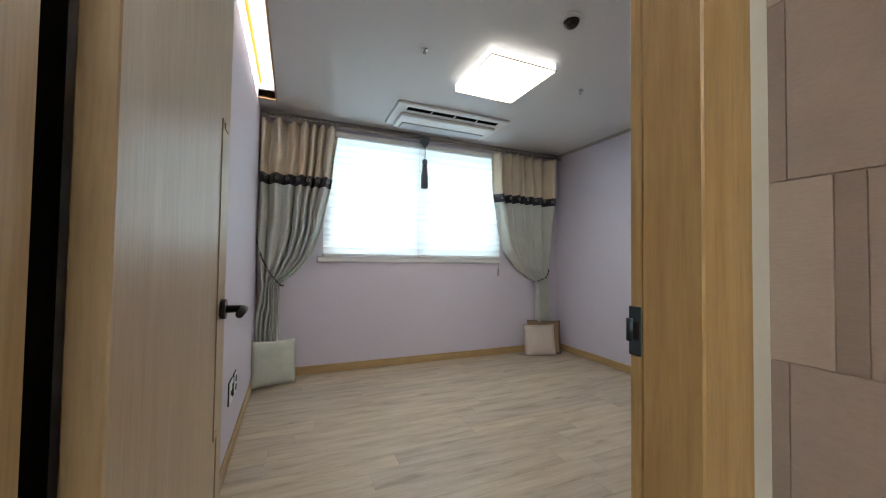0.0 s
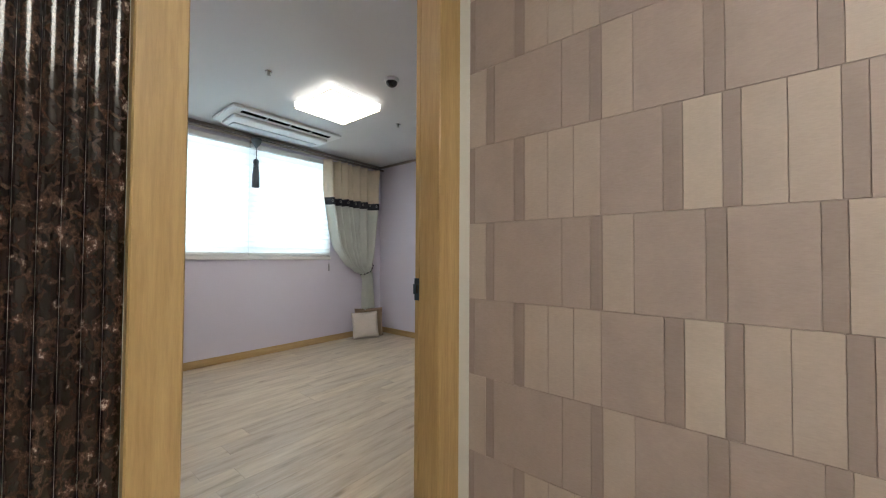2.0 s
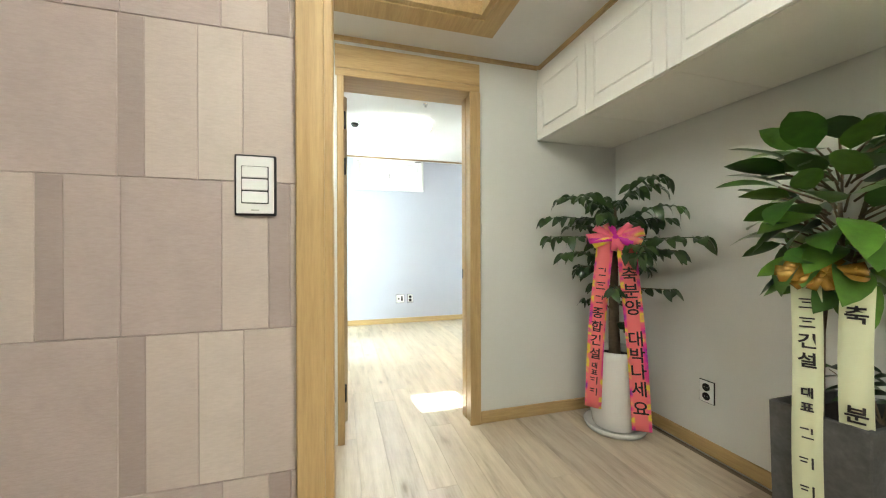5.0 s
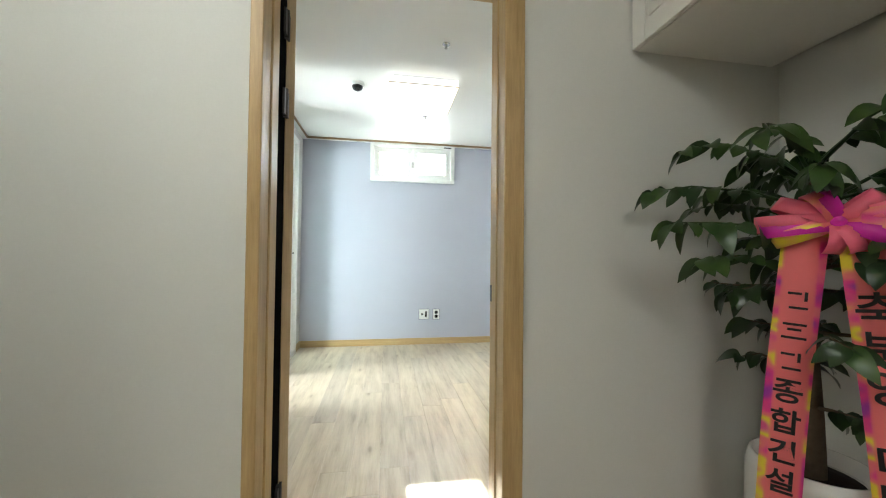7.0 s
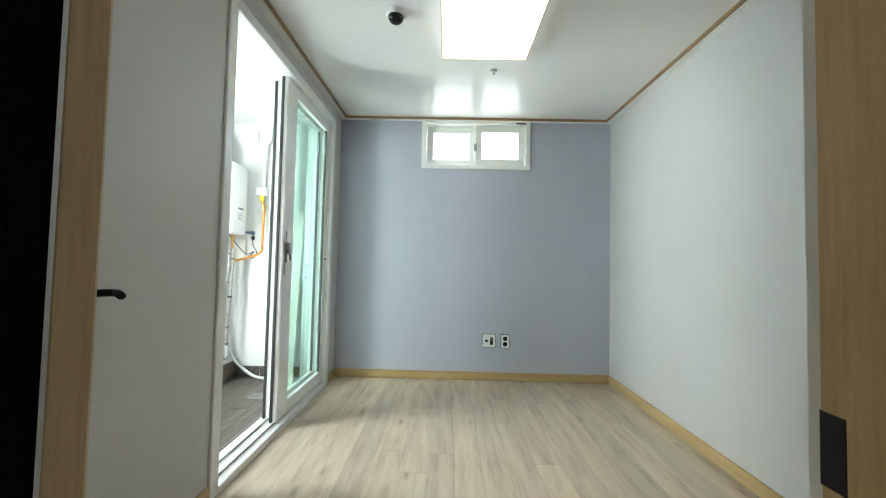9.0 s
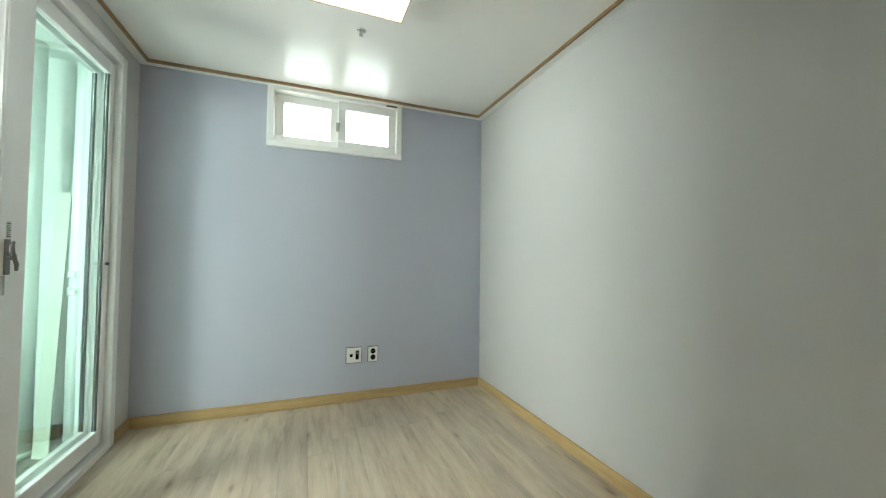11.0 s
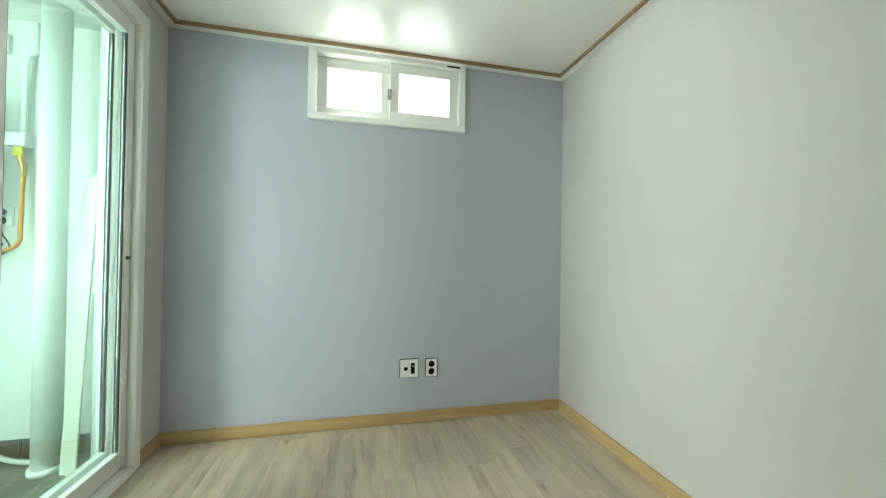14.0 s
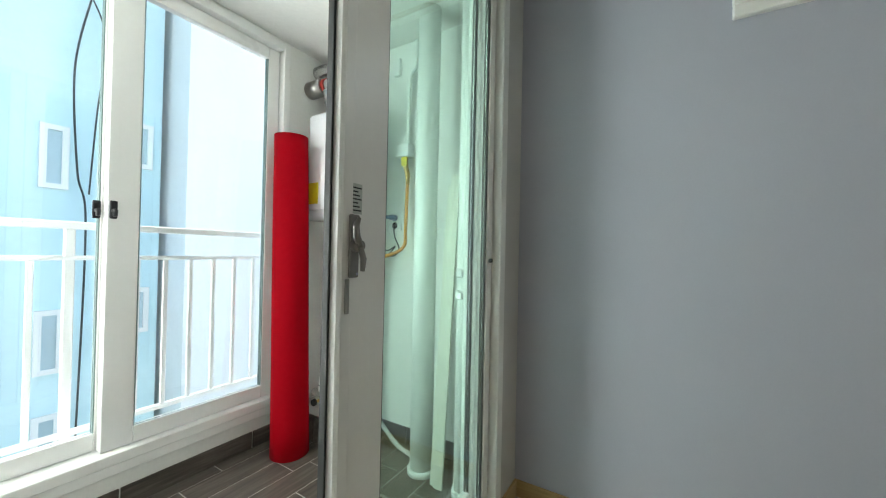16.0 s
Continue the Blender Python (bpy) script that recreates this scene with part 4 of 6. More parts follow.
socket_plate((WP_X - 0.0035, -0.838, 1.200), -90, 0.074, 0.118, "switch", "white three-gang light switch with a dark rim", DARK_METAL)
socket_plate((FAR, -1.842, 0.355), -90, 0.122, 0.124, "data", "white wall plate with black data ports", DARK_METAL)
socket_plate((FAR, -1.989, 0.353), -90, 0.082, 0.124, "double", "white double wall socket with black inserts", DARK_METAL)
socket_plate((1.395, HALL_S, 0.325), 180, 0.082, 0.118, "double", "white double wall socket with black inserts", DARK_METAL)
socket_plate((R1_L, 2.42, 0.36), 90, 0.122, 0.122, "data", "wall plate with black data ports", BLACK)
socket_plate((R1_L, 2.57, 0.36), 90, 0.082, 0.122, "double", "double wall socket with black inserts", BLACK)

# ---- hall: upper cabinets ----
CAB_F, CAB_Z0, CAB_Z1 = -2.222, 1.77, 2.165


def cabinet(x1, w):
    t = thing("wall_cabinet", "white shaker-fronted wall cabinet below the hall ceiling", "cabinet", (x1 - w, HALL_S + 0.001, CAB_Z0), group="hall wall cabinets")
    d, h = CAB_F - HALL_S - 0.02, CAB_Z1 - CAB_Z0
    bm = bmesh.new()
    box(bm, 0.001, w - 0.001, 0.035, d, 0.0, h)
    part("body", bm, SOFFIT_WHITE, t)
    door = part("door", soft_box(0.002, w - 0.002, d + 0.002, d + 0.014, 0.0, h - 0.002, 0.002, 1), SOFFIT_WHITE, t)
    r = 0.062
    bars("stile", [(0.002, r, d + 0.014, d + 0.020, 0.0, h - 0.002), (w - r, w - 0.002, d + 0.014, d + 0.020, 0.0, h - 0.002)], SOFFIT_WHITE, door, 0.002)
    bars("rail", [(r, w - r, d + 0.014, d + 0.020, 0.0, r), (r, w - r, d + 0.014, d + 0.020, h - r - 0.002, h - 0.002)], SOFFIT_WHITE, door, 0.002)
    part("panel", soft_box(r + 0.012, w - r - 0.012, d + 0.012, d + 0.019, r + 0.012, h - r - 0.014, 0.006, 2), SOFFIT_WHITE, door)
    return t


x_ = D2 - 0.002
c0 = cabinet(x_, 0.476)
for k in range(1, 8):
    copy_thing(c0, Matrix.Translation((x_ - 0.476 * (k + 1), HALL_S + 0.001, CAB_Z0)))
bm = bmesh.new()
box(bm, -1.8, D2 - 0.002, CAB_F - 0.03, CAB_F - 0.012, CAB_Z1, HALL_TOP)
single("cabinet_filler", bm, SOFFIT_WHITE, "white filler strip between wall cabinets and ceiling", "filler strip", (0, 0, 0), "", "structure")

# ---- hall: plants ----


def foliage(name, dark, light, rough):
    m, n, l, b = shader(name)
    info = n.new("ShaderNodeObjectInfo")
    v = coords(n, l)
    a = noise_node(n, l, v, 24, 4)
    r = ramp(n, l, info.outputs["Random"], [(0.0, dark), (1.0, light)])
    k = ramp(n, l, a.outputs["Fac"], [(0.3, (0.7, 0.7, 0.7)), (0.7, (1.15, 1.15, 1.0))])
    l.new(blend(n, l, "MULTIPLY", 1.0, r.outputs[0], k.outputs[0]), b.inputs["Base Color"])
    b.inputs["Roughness"].default_value = rough
    bump(n, l, b, a.outputs["Fac"], 0.2)
    return m


LEAF_DARK = foliage("dark_green_leaf", (0.016, 0.042, 0.012), (0.046, 0.095, 0.022), 0.32)
LEAF_BROAD = foliage("broad_green_leaf", (0.030, 0.092, 0.018), (0.125, 0.25, 0.040), 0.28)
BARK = plain("plant_bark", (0.15, 0.11, 0.07), 0.85, 0.25, 8, 70, 0.6)
SOIL = plain("potting_soil", (0.035, 0.025, 0.018), 0.95, 0.3, 10, 60, 0.9)
POT_WHITE = plain("white_glazed_ceramic", (0.80, 0.79, 0.76), 0.18, 0.02, 3, 60, 0.01)


def leaf_mesh(name, length, width, droop, mat, cup=0.25):
    """A pointed leaf along +x with a folded midrib."""
    bm = bmesh.new()
    n_, rows = 6, []
    for k in range(n_ + 1):
        u = k / n_
        w = width * 0.5 * max(0.0, math.sin(math.pi * u ** 0.85)) ** 0.7 + 0.0006
        z = -droop * u * u * length
        rows.append([bm.verts.new((u * length, s * w, z + cup * abs(s) * w)) for s in (-1, 0, 1)])
    for p, q in zip(rows, rows[1:]):
        for k in range(2):
            bm.faces.new((p[k], p[k + 1], q[k + 1], q[k])).smooth = True
    return mesh_of(name, bm, mat)


def put_leaf(mesh, parent, at, way, rng, scale=1.0):
    """One leaf, its blade along way, with its face upward as far as that allows."""
    d = Vector(way).normalized()
    side = Vector((0, 0, 1)).cross(d)
    side = side.normalized() if side.length > 0.05 else Vector((1, 0, 0))
    up = d.cross(side)
    ob = new("leaf", mesh)
    ob.parent = parent
    ob.matrix_basis = Matrix.Translation(at) @ Matrix((d, side, up)).transposed().to_4x4() @ pose(0, 0, 0, rng.uniform(-42, 42), 0, 0) @ Matrix.Scale(scale, 4)
    return ob


rng = random.Random(7)
P1 = (1.765, -2.585)
fig = thing("potted_tree", "leafy tree in a tall white pot with a pink congratulation ribbon", "potted plant", (*P1, 0), kind="")
bm = bmesh.new()
turned(bm, [(0.120, 0.022), (0.126, 0.03), (0.138, 0.10), (0.150, 0.30), (0.145, 0.44), (0.135, 0.475), (0.127, 0.475), (0.125, 0.43)], 40)
part("pot", bm, POT_WHITE, fig, "tall glazed white pot")
bm = bmesh.new()
turned(bm, [(0.13, 0.0), (0.165, 0.006), (0.178, 0.036), (0.170, 0.038), (0.158, 0.014), (0.02, 0.012)], 40)
part("saucer", bm, POT_WHITE, fig, "white saucer")
bm = bmesh.new()
turned(bm, [(0.127, 0.40), (0.127, 0.428), (0.07, 0.436), (0.01, 0.44)], 24)
part("soil", bm, SOIL, fig)
bm = bmesh.new()
spine = [(0.0, 0.0, 0.42), (-0.005, 0.01, 0.60), (0.012, -0.005, 0.78), (-0.01, 0.01, 0.95), (-0.02, 0.02, 1.15), (-0.02, 0.01, 1.32)]
tube(bm, spine, [0.034, 0.030, 0.026, 0.020, 0.013, 0.007], 12)
part("trunk", bm, BARK, fig)
SMALL_LEAVES = [leaf_mesh("leaf", L, W, dr, LEAF_DARK) for L, W, dr in ((0.064, 0.040, 0.55), (0.055, 0.037, 0.35), (0.073, 0.044, 0.75))]
count = 0
far_leaves = bmesh.new()
for tier, (z, reach, many) in enumerate(((1.31, 0.36, 6), (1.22, 0.43, 7), (1.11, 0.43, 7), (1.01, 0.38, 6), (0.88, 0.30, 5), (0.66, 0.15, 3))):
    for k in range(many):
        a = 2 * math.pi * (k + 0.5 * (tier % 2)) / many + rng.uniform(-0.25, 0.25)
        dx, dy = math.cos(a), math.sin(a)
        r = reach * rng.uniform(0.8, 1.12)
        # keep clear of the two walls of the corner
        if P1[0] + dx * r > D2 - 0.05:
            r = (D2 - 0.05 - P1[0]) / dx
        if P1[1] + dy * r < HALL_S + 0.05:
            r = min(r, (HALL_S + 0.05 - P1[1]) / dy)
        rise = rng.uniform(0.05, 0.16) if tier < 2 else rng.uniform(-0.02, 0.10)
        base = Vector((-0.012, 0.01, z + rng.uniform(-0.05, 0.04)))
        pts = [base + Vector((dx * r * s, dy * r * s, rise * math.sin(s * 2.2))) for s in (0, 0.35, 0.7, 1.0)]
        bm = bmesh.new()
        tube(bm, pts, [0.006, 0.0045, 0.003, 0.0015], 6)
        part("branch", bm, LEAF_DARK if tier < 3 else BARK, fig)
        for s in ((0.30, 0.42, 0.54, 0.65, 0.76, 0.87, 0.97) if tier < 4 else (0.4, 0.55, 0.7, 0.84, 0.97)):
            if r < 0.2 and s < 0.4:
                continue
            p = base + Vector((dx * r * s, dy * r * s, rise * math.sin(s * 2.2)))
            for w in (-1, 1):
                turn = a + w * rng.uniform(0.6, 1.5)
                q = Vector((math.cos(turn), math.sin(turn), rng.uniform(-0.75, 0.05)))
                tip = Vector((*P1, 0)) + p + q * 0.09
                if tip.x > D2 - 0.03 or tip.y < HALL_S + 0.03:
                    continue
                # leaves of the side turned to the walls are joined, past the first 290
                ob = put_leaf(rng.choice(SMALL_LEAVES), fig, p, q, rng, rng.uniform(0.75, 1.15))
                if count > 290 or (dx > 0.35 and dy < -0.35):
                    piece = ob.data.copy()
                    piece.transform(ob.matrix_basis)
                    far_leaves.from_mesh(piece)
                    bpy.data.meshes.remove(piece)
                    bpy.data.objects.remove(ob)
                else:
                    count += 1
        if r > 0.2:
            put_leaf(SMALL_LEAVES[2], fig, pts[-1] - Vector((dx, dy, 0)) * 0.02, (dx, dy, -0.25), rng)
tagged(part("foliage", far_leaves, LEAF_DARK, fig), kind="stuff")


def letters(parent, text, size, mat, m, name="lettering"):
    cu = bpy.data.curves.new("writing", "FONT")
    cu.body, cu.size, cu.align_x, cu.align_y, cu.extrude, cu.offset = text, size, "CENTER", "CENTER", 0.0004, 0.0012
    ob = new("writing", cu)
    bpy.context.view_layer.update()
    me = bpy.data.meshes.new_from_object(ob.evaluated_get(bpy.context.evaluated_depsgraph_get()))
    bpy.data.objects.remove(ob)
    me.materials.clear()
    me.materials.append(mat)
    o = new(name, me)
    o.parent, o.matrix_basis = parent, m
    return o


INK = plain("black_ink", (0.012, 0.010, 0.012), 0.5)


def party_ribbon(name, middle, edges):
    """Satin ribbon cloth with a dyed border either side."""
    m, n, l, b = shader(name)
    c = n.new("ShaderNodeTexCoord")
    sep = n.new("ShaderNodeSeparateXYZ")
    l.new(c.outputs["Object"], sep.inputs[0])
    ab = n.new("ShaderNodeMath")
    ab.operation = "ABSOLUTE"
    l.new(sep.outputs["X"], ab.inputs[0])
    if edges:
        v = coords(n, l, (6, 1, 12))
        t = noise_node(n, l, v, 1.3, 1)
        r = ramp(n, l, t.outputs["Fac"], edges)
        r.color_ramp.interpolation = "EASE"
        gate = ramp(n, l, ab.outputs[0], [(0.0305, (0, 0, 0)), (0.0345, (1, 1, 1))])
        col = blend(n, l, "MIX", gate.outputs[0], middle, r.outputs[0])
        l.new(col, b.inputs["Base Color"])
    else:
        b.inputs["Base Color"].default_value = (*middle, 1)
    b.inputs["Roughness"].default_value = 0.35
    f = noise_node(n, l, coords(n, l, (1, 1, 1)), 300, 2)
    bump(n, l, b, f.outputs["Fac"], 0.1, 0.0006)
    return m


PINK = party_ribbon("pink_dyed_ribbon", (0.90, 0.19, 0.20), [(0.30, (0.32, 0.03, 0.42)), (0.42, (0.85, 0.05, 0.30)), (0.52, (0.90, 0.20, 0.22)), (0.62, (0.88, 0.72, 0.05)), (0.75, (0.80, 0.10, 0.30))])
BOW_PINK = party_ribbon("bright_pink_ribbon", (0.95, 0.16, 0.26), None)
MAGENTA = party_ribbon("magenta_ribbon", (0.72, 0.02, 0.42), None)
IVORY = party_ribbon("ivory_ribbon", (0.66, 0.68, 0.46), None)
GOLD = plain("gold_satin", (0.55, 0.32, 0.06), 0.25, 0.15, 20, 90, 0.05, 0.4)


def ribbon(parent, m, length, width, mat, wave, seed, label):
    """A hanging band in the plane y = 0, from z = 0 down."""
    bm = bmesh.new()
    rows = []
    for k in range(31):
        u = k / 30
        y = wave * math.sin(u * 7 + seed) * (0.2 + u)
        rows.append([bm.verts.new((s * width / 2 + wave * 0.6 * math.sin(u * 5 + seed * 2), y + (0.0025 if s else 0), -length * u)) for s in (-1, 0, 1)])
    for p, q in zip(rows, rows[1:]):
        for k in range(2):
            bm.faces.new((p[k], p[k + 1], q[k + 1], q[k])).smooth = True
    o = part("ribbon", bm, mat, parent, label)
    o.matrix_basis = m
    s = o.modifiers.new("thickness", "SOLIDIFY")
    s.thickness = 0.0008
    return o


def on_ribbon(o, wave, seed, length, z, dx=0.0):
    u = -z / length
    return pose(dx + wave * 0.6 * math.sin(u * 5 + seed * 2), wave * math.sin(u * 7 + seed) * (0.2 + u) - 0.0032, z, 90, 0, 0)


def inscription(o, wave, seed, length, items):
    """items: (height on the ribbon, size, character), a dash for a sign that is only a mark."""
    for z, size, ch in items:
        m = on_ribbon(o, wave, seed, length, z)
        if ch == "-":
            bm = bmesh.new()
            k = int(-z * 100) % 3
            for x0, x1, z0, z1 in (((-0.34, 0.34, 0.24, 0.33), (-0.2, 0.2, 0.04, 0.13), (-0.36, 0.36, -0.28, -0.19)), ((-0.34, 0.06, 0.2, 0.29), (-0.3, 0.02, -0.02, 0.07), (0.2, 0.3, -0.34, 0.36)),
                                   ((-0.3, 0.1, 0.26, 0.35), (0.18, 0.27, 0.02, 0.38), (-0.24, 0.3, -0.3, -0.21)))[k]:
                box(bm, size * x0, size * x1, size * z0, size * z1, -0.0004, 0.0004)
            b = part("mark", bm, INK, o)
            b.matrix_basis = m
        else:
            letters(o, ch, size, INK, m)


def bow(parent, m, loop, mats, many, width, label, rng):
    holder = new("bow")
    holder.parent, holder.matrix_basis = parent, m
    for k in range(many):
        a = 2 * math.pi * (k + 0.3) / many + rng.uniform(-0.2, 0.2)
        bm = bmesh.new()
        rows = []
        tilt = rng.uniform(-0.5, 0.5)
        for i in range(13):
            s = i / 12 * 2 * math.pi
            r = loop * (1 - math.cos(s)) / 2 * rng.uniform(0.97, 1.03)
            h = loop * 0.32 * math.sin(s)
            for_ = []
            for w in (-1, 1):
                p = Vector((1.2 * r * math.cos(a) - w * width / 2 * math.sin(a) * 0.6, -h - 0.012 + w * tilt * 0.012, 0.62 * r * math.sin(a) + w * width / 2 * math.cos(a) * 0.8))
                for_.append(bm.verts.new(p))
            rows.append(for_)
        for p, q in zip(rows, rows[1:]):
            bm.faces.new((p[0], p[1], q[1], q[0])).smooth = True
        o = part("bow_loop", bm, mats[k % len(mats)], holder)
        s = o.modifiers.new("thickness", "SOLIDIFY")
        s.thickness = 0.0007
    bm = bmesh.new()
    bmesh.ops.create_icosphere(bm, subdivisions=2, radius=width * 0.42, matrix=Matrix.Translation((0, -0.02, 0)))
    part("knot", bm, mats[-1], holder)
    return holder


# the ribbon faces the hall: its plane turned about z
face1 = pose(-0.125, 0.105, 1.14, 0, 0, 228)
bow_holder = bow(fig, face1, 0.125, [PINK, BOW_PINK, BOW_PINK, MAGENTA], 13, 0.055, "", rng)
ra = ribbon(fig, face1 @ pose(-0.055, -0.015, 0.0, 0, 4, 0), 0.98, 0.088, PINK, 0.010, 1.0, "pink ribbon with a dyed border and black brush writing")
inscription(ra, 0.010, 1.0, 0.98, [(-0.20 - 0.078 * k, 0.066, c) for k, c in enumerate("---종합건설")] + [(-0.735, 0.036, "대"), (-0.775, 0.036, "표")] + [(-0.82 - 0.065 * k, 0.06, "-") for k in range(2)])
rb = ribbon(fig, face1 @ pose(0.055, -0.015, 0.0, 0, -4, 0), 1.06, 0.098, PINK, 0.008, 2.4, "pink ribbon with a dyed border and black brush writing")
inscription(rb, 0.008, 2.4, 1.06, [(z, 0.088, c) for z, c in ((-0.215, "축"), (-0.305, "분"), (-0.395, "양"), (-0.565, "대"), (-0.655, "박"), (-0.745, "나"), (-0.84, "세"), (-0.945, "요"))])

# broad-leaved plant in a stone planter
P2 = (0.735, -2.58)
STONE = plain("dark_grey_stone", (0.085, 0.083, 0.08), 0.7, 0.3, 14, 60, 0.5)
pl2 = thing("broad_leaf_plant", "broad-leaved plant in a dark stone planter with an ivory ribbon", "potted plant", (*P2, 0))
bm = bmesh.new()
outer = [(-0.125, -0.165), (0.125, -0.165), (0.125, 0.165), (-0.125, 0.165)]
lo = [bm.verts.new((x * 0.94, y * 0.94, 0.0)) for x, y in outer]
hi = [bm.verts.new((x, y, 0.555)) for x, y in outer]
ih = [bm.verts.new((x * 0.84, y * 0.88, 0.555)) for x, y in outer]
il = [bm.verts.new((x * 0.84, y * 0.88, 0.50)) for x, y in outer]
for a, b in ((lo, hi), (hi, ih), (ih, il)):
    for k in range(4):
        bm.faces.new((a[k], a[(k + 1) % 4], b[(k + 1) % 4], b[k]))
bm.faces.new(lo)
bm.faces.new(il)
bmesh.ops.bevel(bm, geom=bm.edges[:], offset=0.004, segments=1, affect="EDGES")
part("planter", bm, STONE, pl2, "dark stone-grey planter")
bm = bmesh.new()
box(bm, -0.10, 0.10, -0.14, 0.14, 0.49, 0.515)
part("soil", bm, SOIL, pl2)
BIG_LEAVES = [leaf_mesh("leaf", L, W, dr, LEAF_BROAD, 0.18) for L, W, dr in ((0.165, 0.098, 0.25), (0.145, 0.092, 0.05), (0.175, 0.106, 0.45))]
for s_, (ox, oy) in enumerate(((0.0, 0.02), (0.045, 0.05), (-0.04, 0.06))):
    bm = bmesh.new()
    tube(bm, [(ox, oy, 0.50), (ox * 0.8, oy + 0.01, 0.8), (ox * 0.5, oy * 0.8 + 0.01, 1.0), (ox * 2.0, oy + 0.02, 1.22)], [0.011, 0.010, 0.009, 0.006], 8)
    part("stem", bm, BARK, pl2)
for k in range(118):
    a = k * 2.39996
    h = (k + 0.5) / 118
    z = 0.98 + 0.44 * h
    spread = 0.36 * rng.uniform(0.35, 1.1) * math.sin(math.pi * (0.18 + 0.78 * (1 - h))) ** 0.8
    p = Vector((0.0 + 0.5 * spread * math.cos(a), 0.03 + 0.5 * spread * math.sin(a), z))
    w = Vector((math.cos(a + rng.uniform(-0.4, 0.4)), math.sin(a + rng.uniform(-0.4, 0.4)), -0.30 + 0.85 * h + rng.uniform(-0.45, 0.45)))
    tip = Vector((*P2, 0)) + p + w.normalized() * 0.2
    if tip.y < HALL_S + 0.02:
        continue
    bm = bmesh.new()
    tube(bm, [(0.3 * p.x, 0.3 * p.y + 0.02, z - 0.05), p], [0.004, 0.003], 5)
    part("twig", bm, BARK, pl2)
    put_leaf(rng.choice(BIG_LEAVES), pl2, p, w, rng, rng.uniform(0.8, 1.1))
TINY = leaf_mesh("leaf", 0.07, 0.028, 0.3, LEAF_DARK)
for k in range(5):
    a = -2.6 + 0.55 * k
    b0 = Vector((-0.05, -0.06, 0.51))
    e0 = b0 + Vector((0.16 * math.cos(a), 0.10 * math.sin(a), 0.13 + 0.02 * (k % 2)))
    bm = bmesh.new()
    tube(bm, [b0, b0.lerp(e0, 0.5) + Vector((0, 0, 0.03)), e0], [0.003, 0.0025, 0.0015], 6)
    part("sprig", bm, BARK, pl2)
    for s in (0.35, 0.55, 0.75, 0.95):
        for w in (-1, 1):
            put_leaf(TINY, pl2, b0.lerp(e0, s) + Vector((0, 0, 0.02)), (math.cos(a + w), math.sin(a + w), -0.15), rng)
face2 = pose(-0.03, 0.15, 0.985, 0, 0, 205)
bow(pl2, face2 @ pose(-0.02, 0, 0.01), 0.085, [GOLD], 13, 0.042, "", rng)
rc = ribbon(pl2, face2 @ pose(-0.055, -0.012, -0.02, 0, -1, 0), 0.78, 0.070, IVORY, 0.007, 0.4, "ivory ribbon with black brush writing")
inscription(rc, 0.007, 0.4, 0.78, [(-0.065 - 0.060 * k, 0.050, c) for k, c in enumerate("--건설")] + [(-0.345, 0.034, "대"), (-0.39, 0.034, "표")] + [(-0.47 - 0.09 * k, 0.050, "-") for k in range(3)])
rd = ribbon(pl2, face2 @ pose(0.06, -0.012, -0.02, 0, 1, 0), 0.84, 0.070, IVORY, 0.011, 1.9, "ivory ribbon with black brush writing")
inscription(rd, 0.011, 1.9, 0.84, [(-0.09, 0.055, "축"), (-0.38, 0.055, "분"), (-0.66, 0.055, "양")])
bm = bmesh.new()
tube(bm, [(0.03, 0.155, 0.97), (0.035, 0.16, 0.75), (0.03, 0.165, 0.58)], 0.006, 6)
part("cord", bm, plain("dark_green_cord", (0.02, 0.10, 0.07), 0.6), pl2, "dark green ribbon tail")

# ---- balcony ----
WHITE_PIPE = plain("white_pvc_pipe", (0.80, 0.82, 0.79), 0.4, 0.04, 5, 60, 0.05)
RED = plain("red_roll_fabric", (0.36, 0.001, 0.008), 0.75, 0.05, 4, 400, 0.1, spec=0.06)
BOILER_WHITE = plain("white_enamel", (0.84, 0.85, 0.86), 0.25, 0.02, 3, 60, 0.0)
FOIL = plain("crinkled_aluminium", (0.72, 0.72, 0.71), 0.25, 0.1, 20, 70, 0.5, 1.0)
ORANGE = plain("orange_gas_hose", (0.72, 0.30, 0.03), 0.45)
BRASS = plain("brass", (0.60, 0.40, 0.14), 0.3, 0.1, 10, 90, 0.05, 1.0)
TAPE = plain("grey_pipe_tape", (0.40, 0.39, 0.36), 0.6, 0.25, 30, 90, 0.4)
PIPE_WRAP = plain("white_pipe_wrap", (0.66, 0.66, 0.63), 0.7, 0.12, 20, 90, 0.4)
RUBBER_RED = plain("red_rubber_collar", (0.45, 0.03, 0.02), 0.5)
YELLOW = plain("yellow_label", (0.80, 0.66, 0.02), 0.5)
BLUE_GREY_METAL = plain("blue_grey_plug", (0.14, 0.20, 0.32), 0.4)

# rolled red sheet leaning in the corner
roll = thing("fabric_roll", "tall red rolled-up sheet leaning in the balcony corner", "fabric roll", (4.885, 0.835, BAL_Z))
bm = bmesh.new()
lean = Vector((0.045, 0.085, 0))
n_, grid = 56, []
for zi in range(15):
    z = 1.85 * zi / 14
    row = []
    for k in range(n_ + 1):
        a = 2 * math.pi * 1.35 * k / n_
        r = 0.068 + 0.003 * a + 0.004 * math.sin(2 * a + z * 2)
        if a > 6.6:
            r += (a - 6.6) * (0.002 + 0.020 * (1 - z / 1.85))
        row.append(bm.verts.new(lean * (z / 1.85) + Vector((r * math.cos(a + 3.35), r * math.sin(a + 3.35), z))))
    grid.append(row)
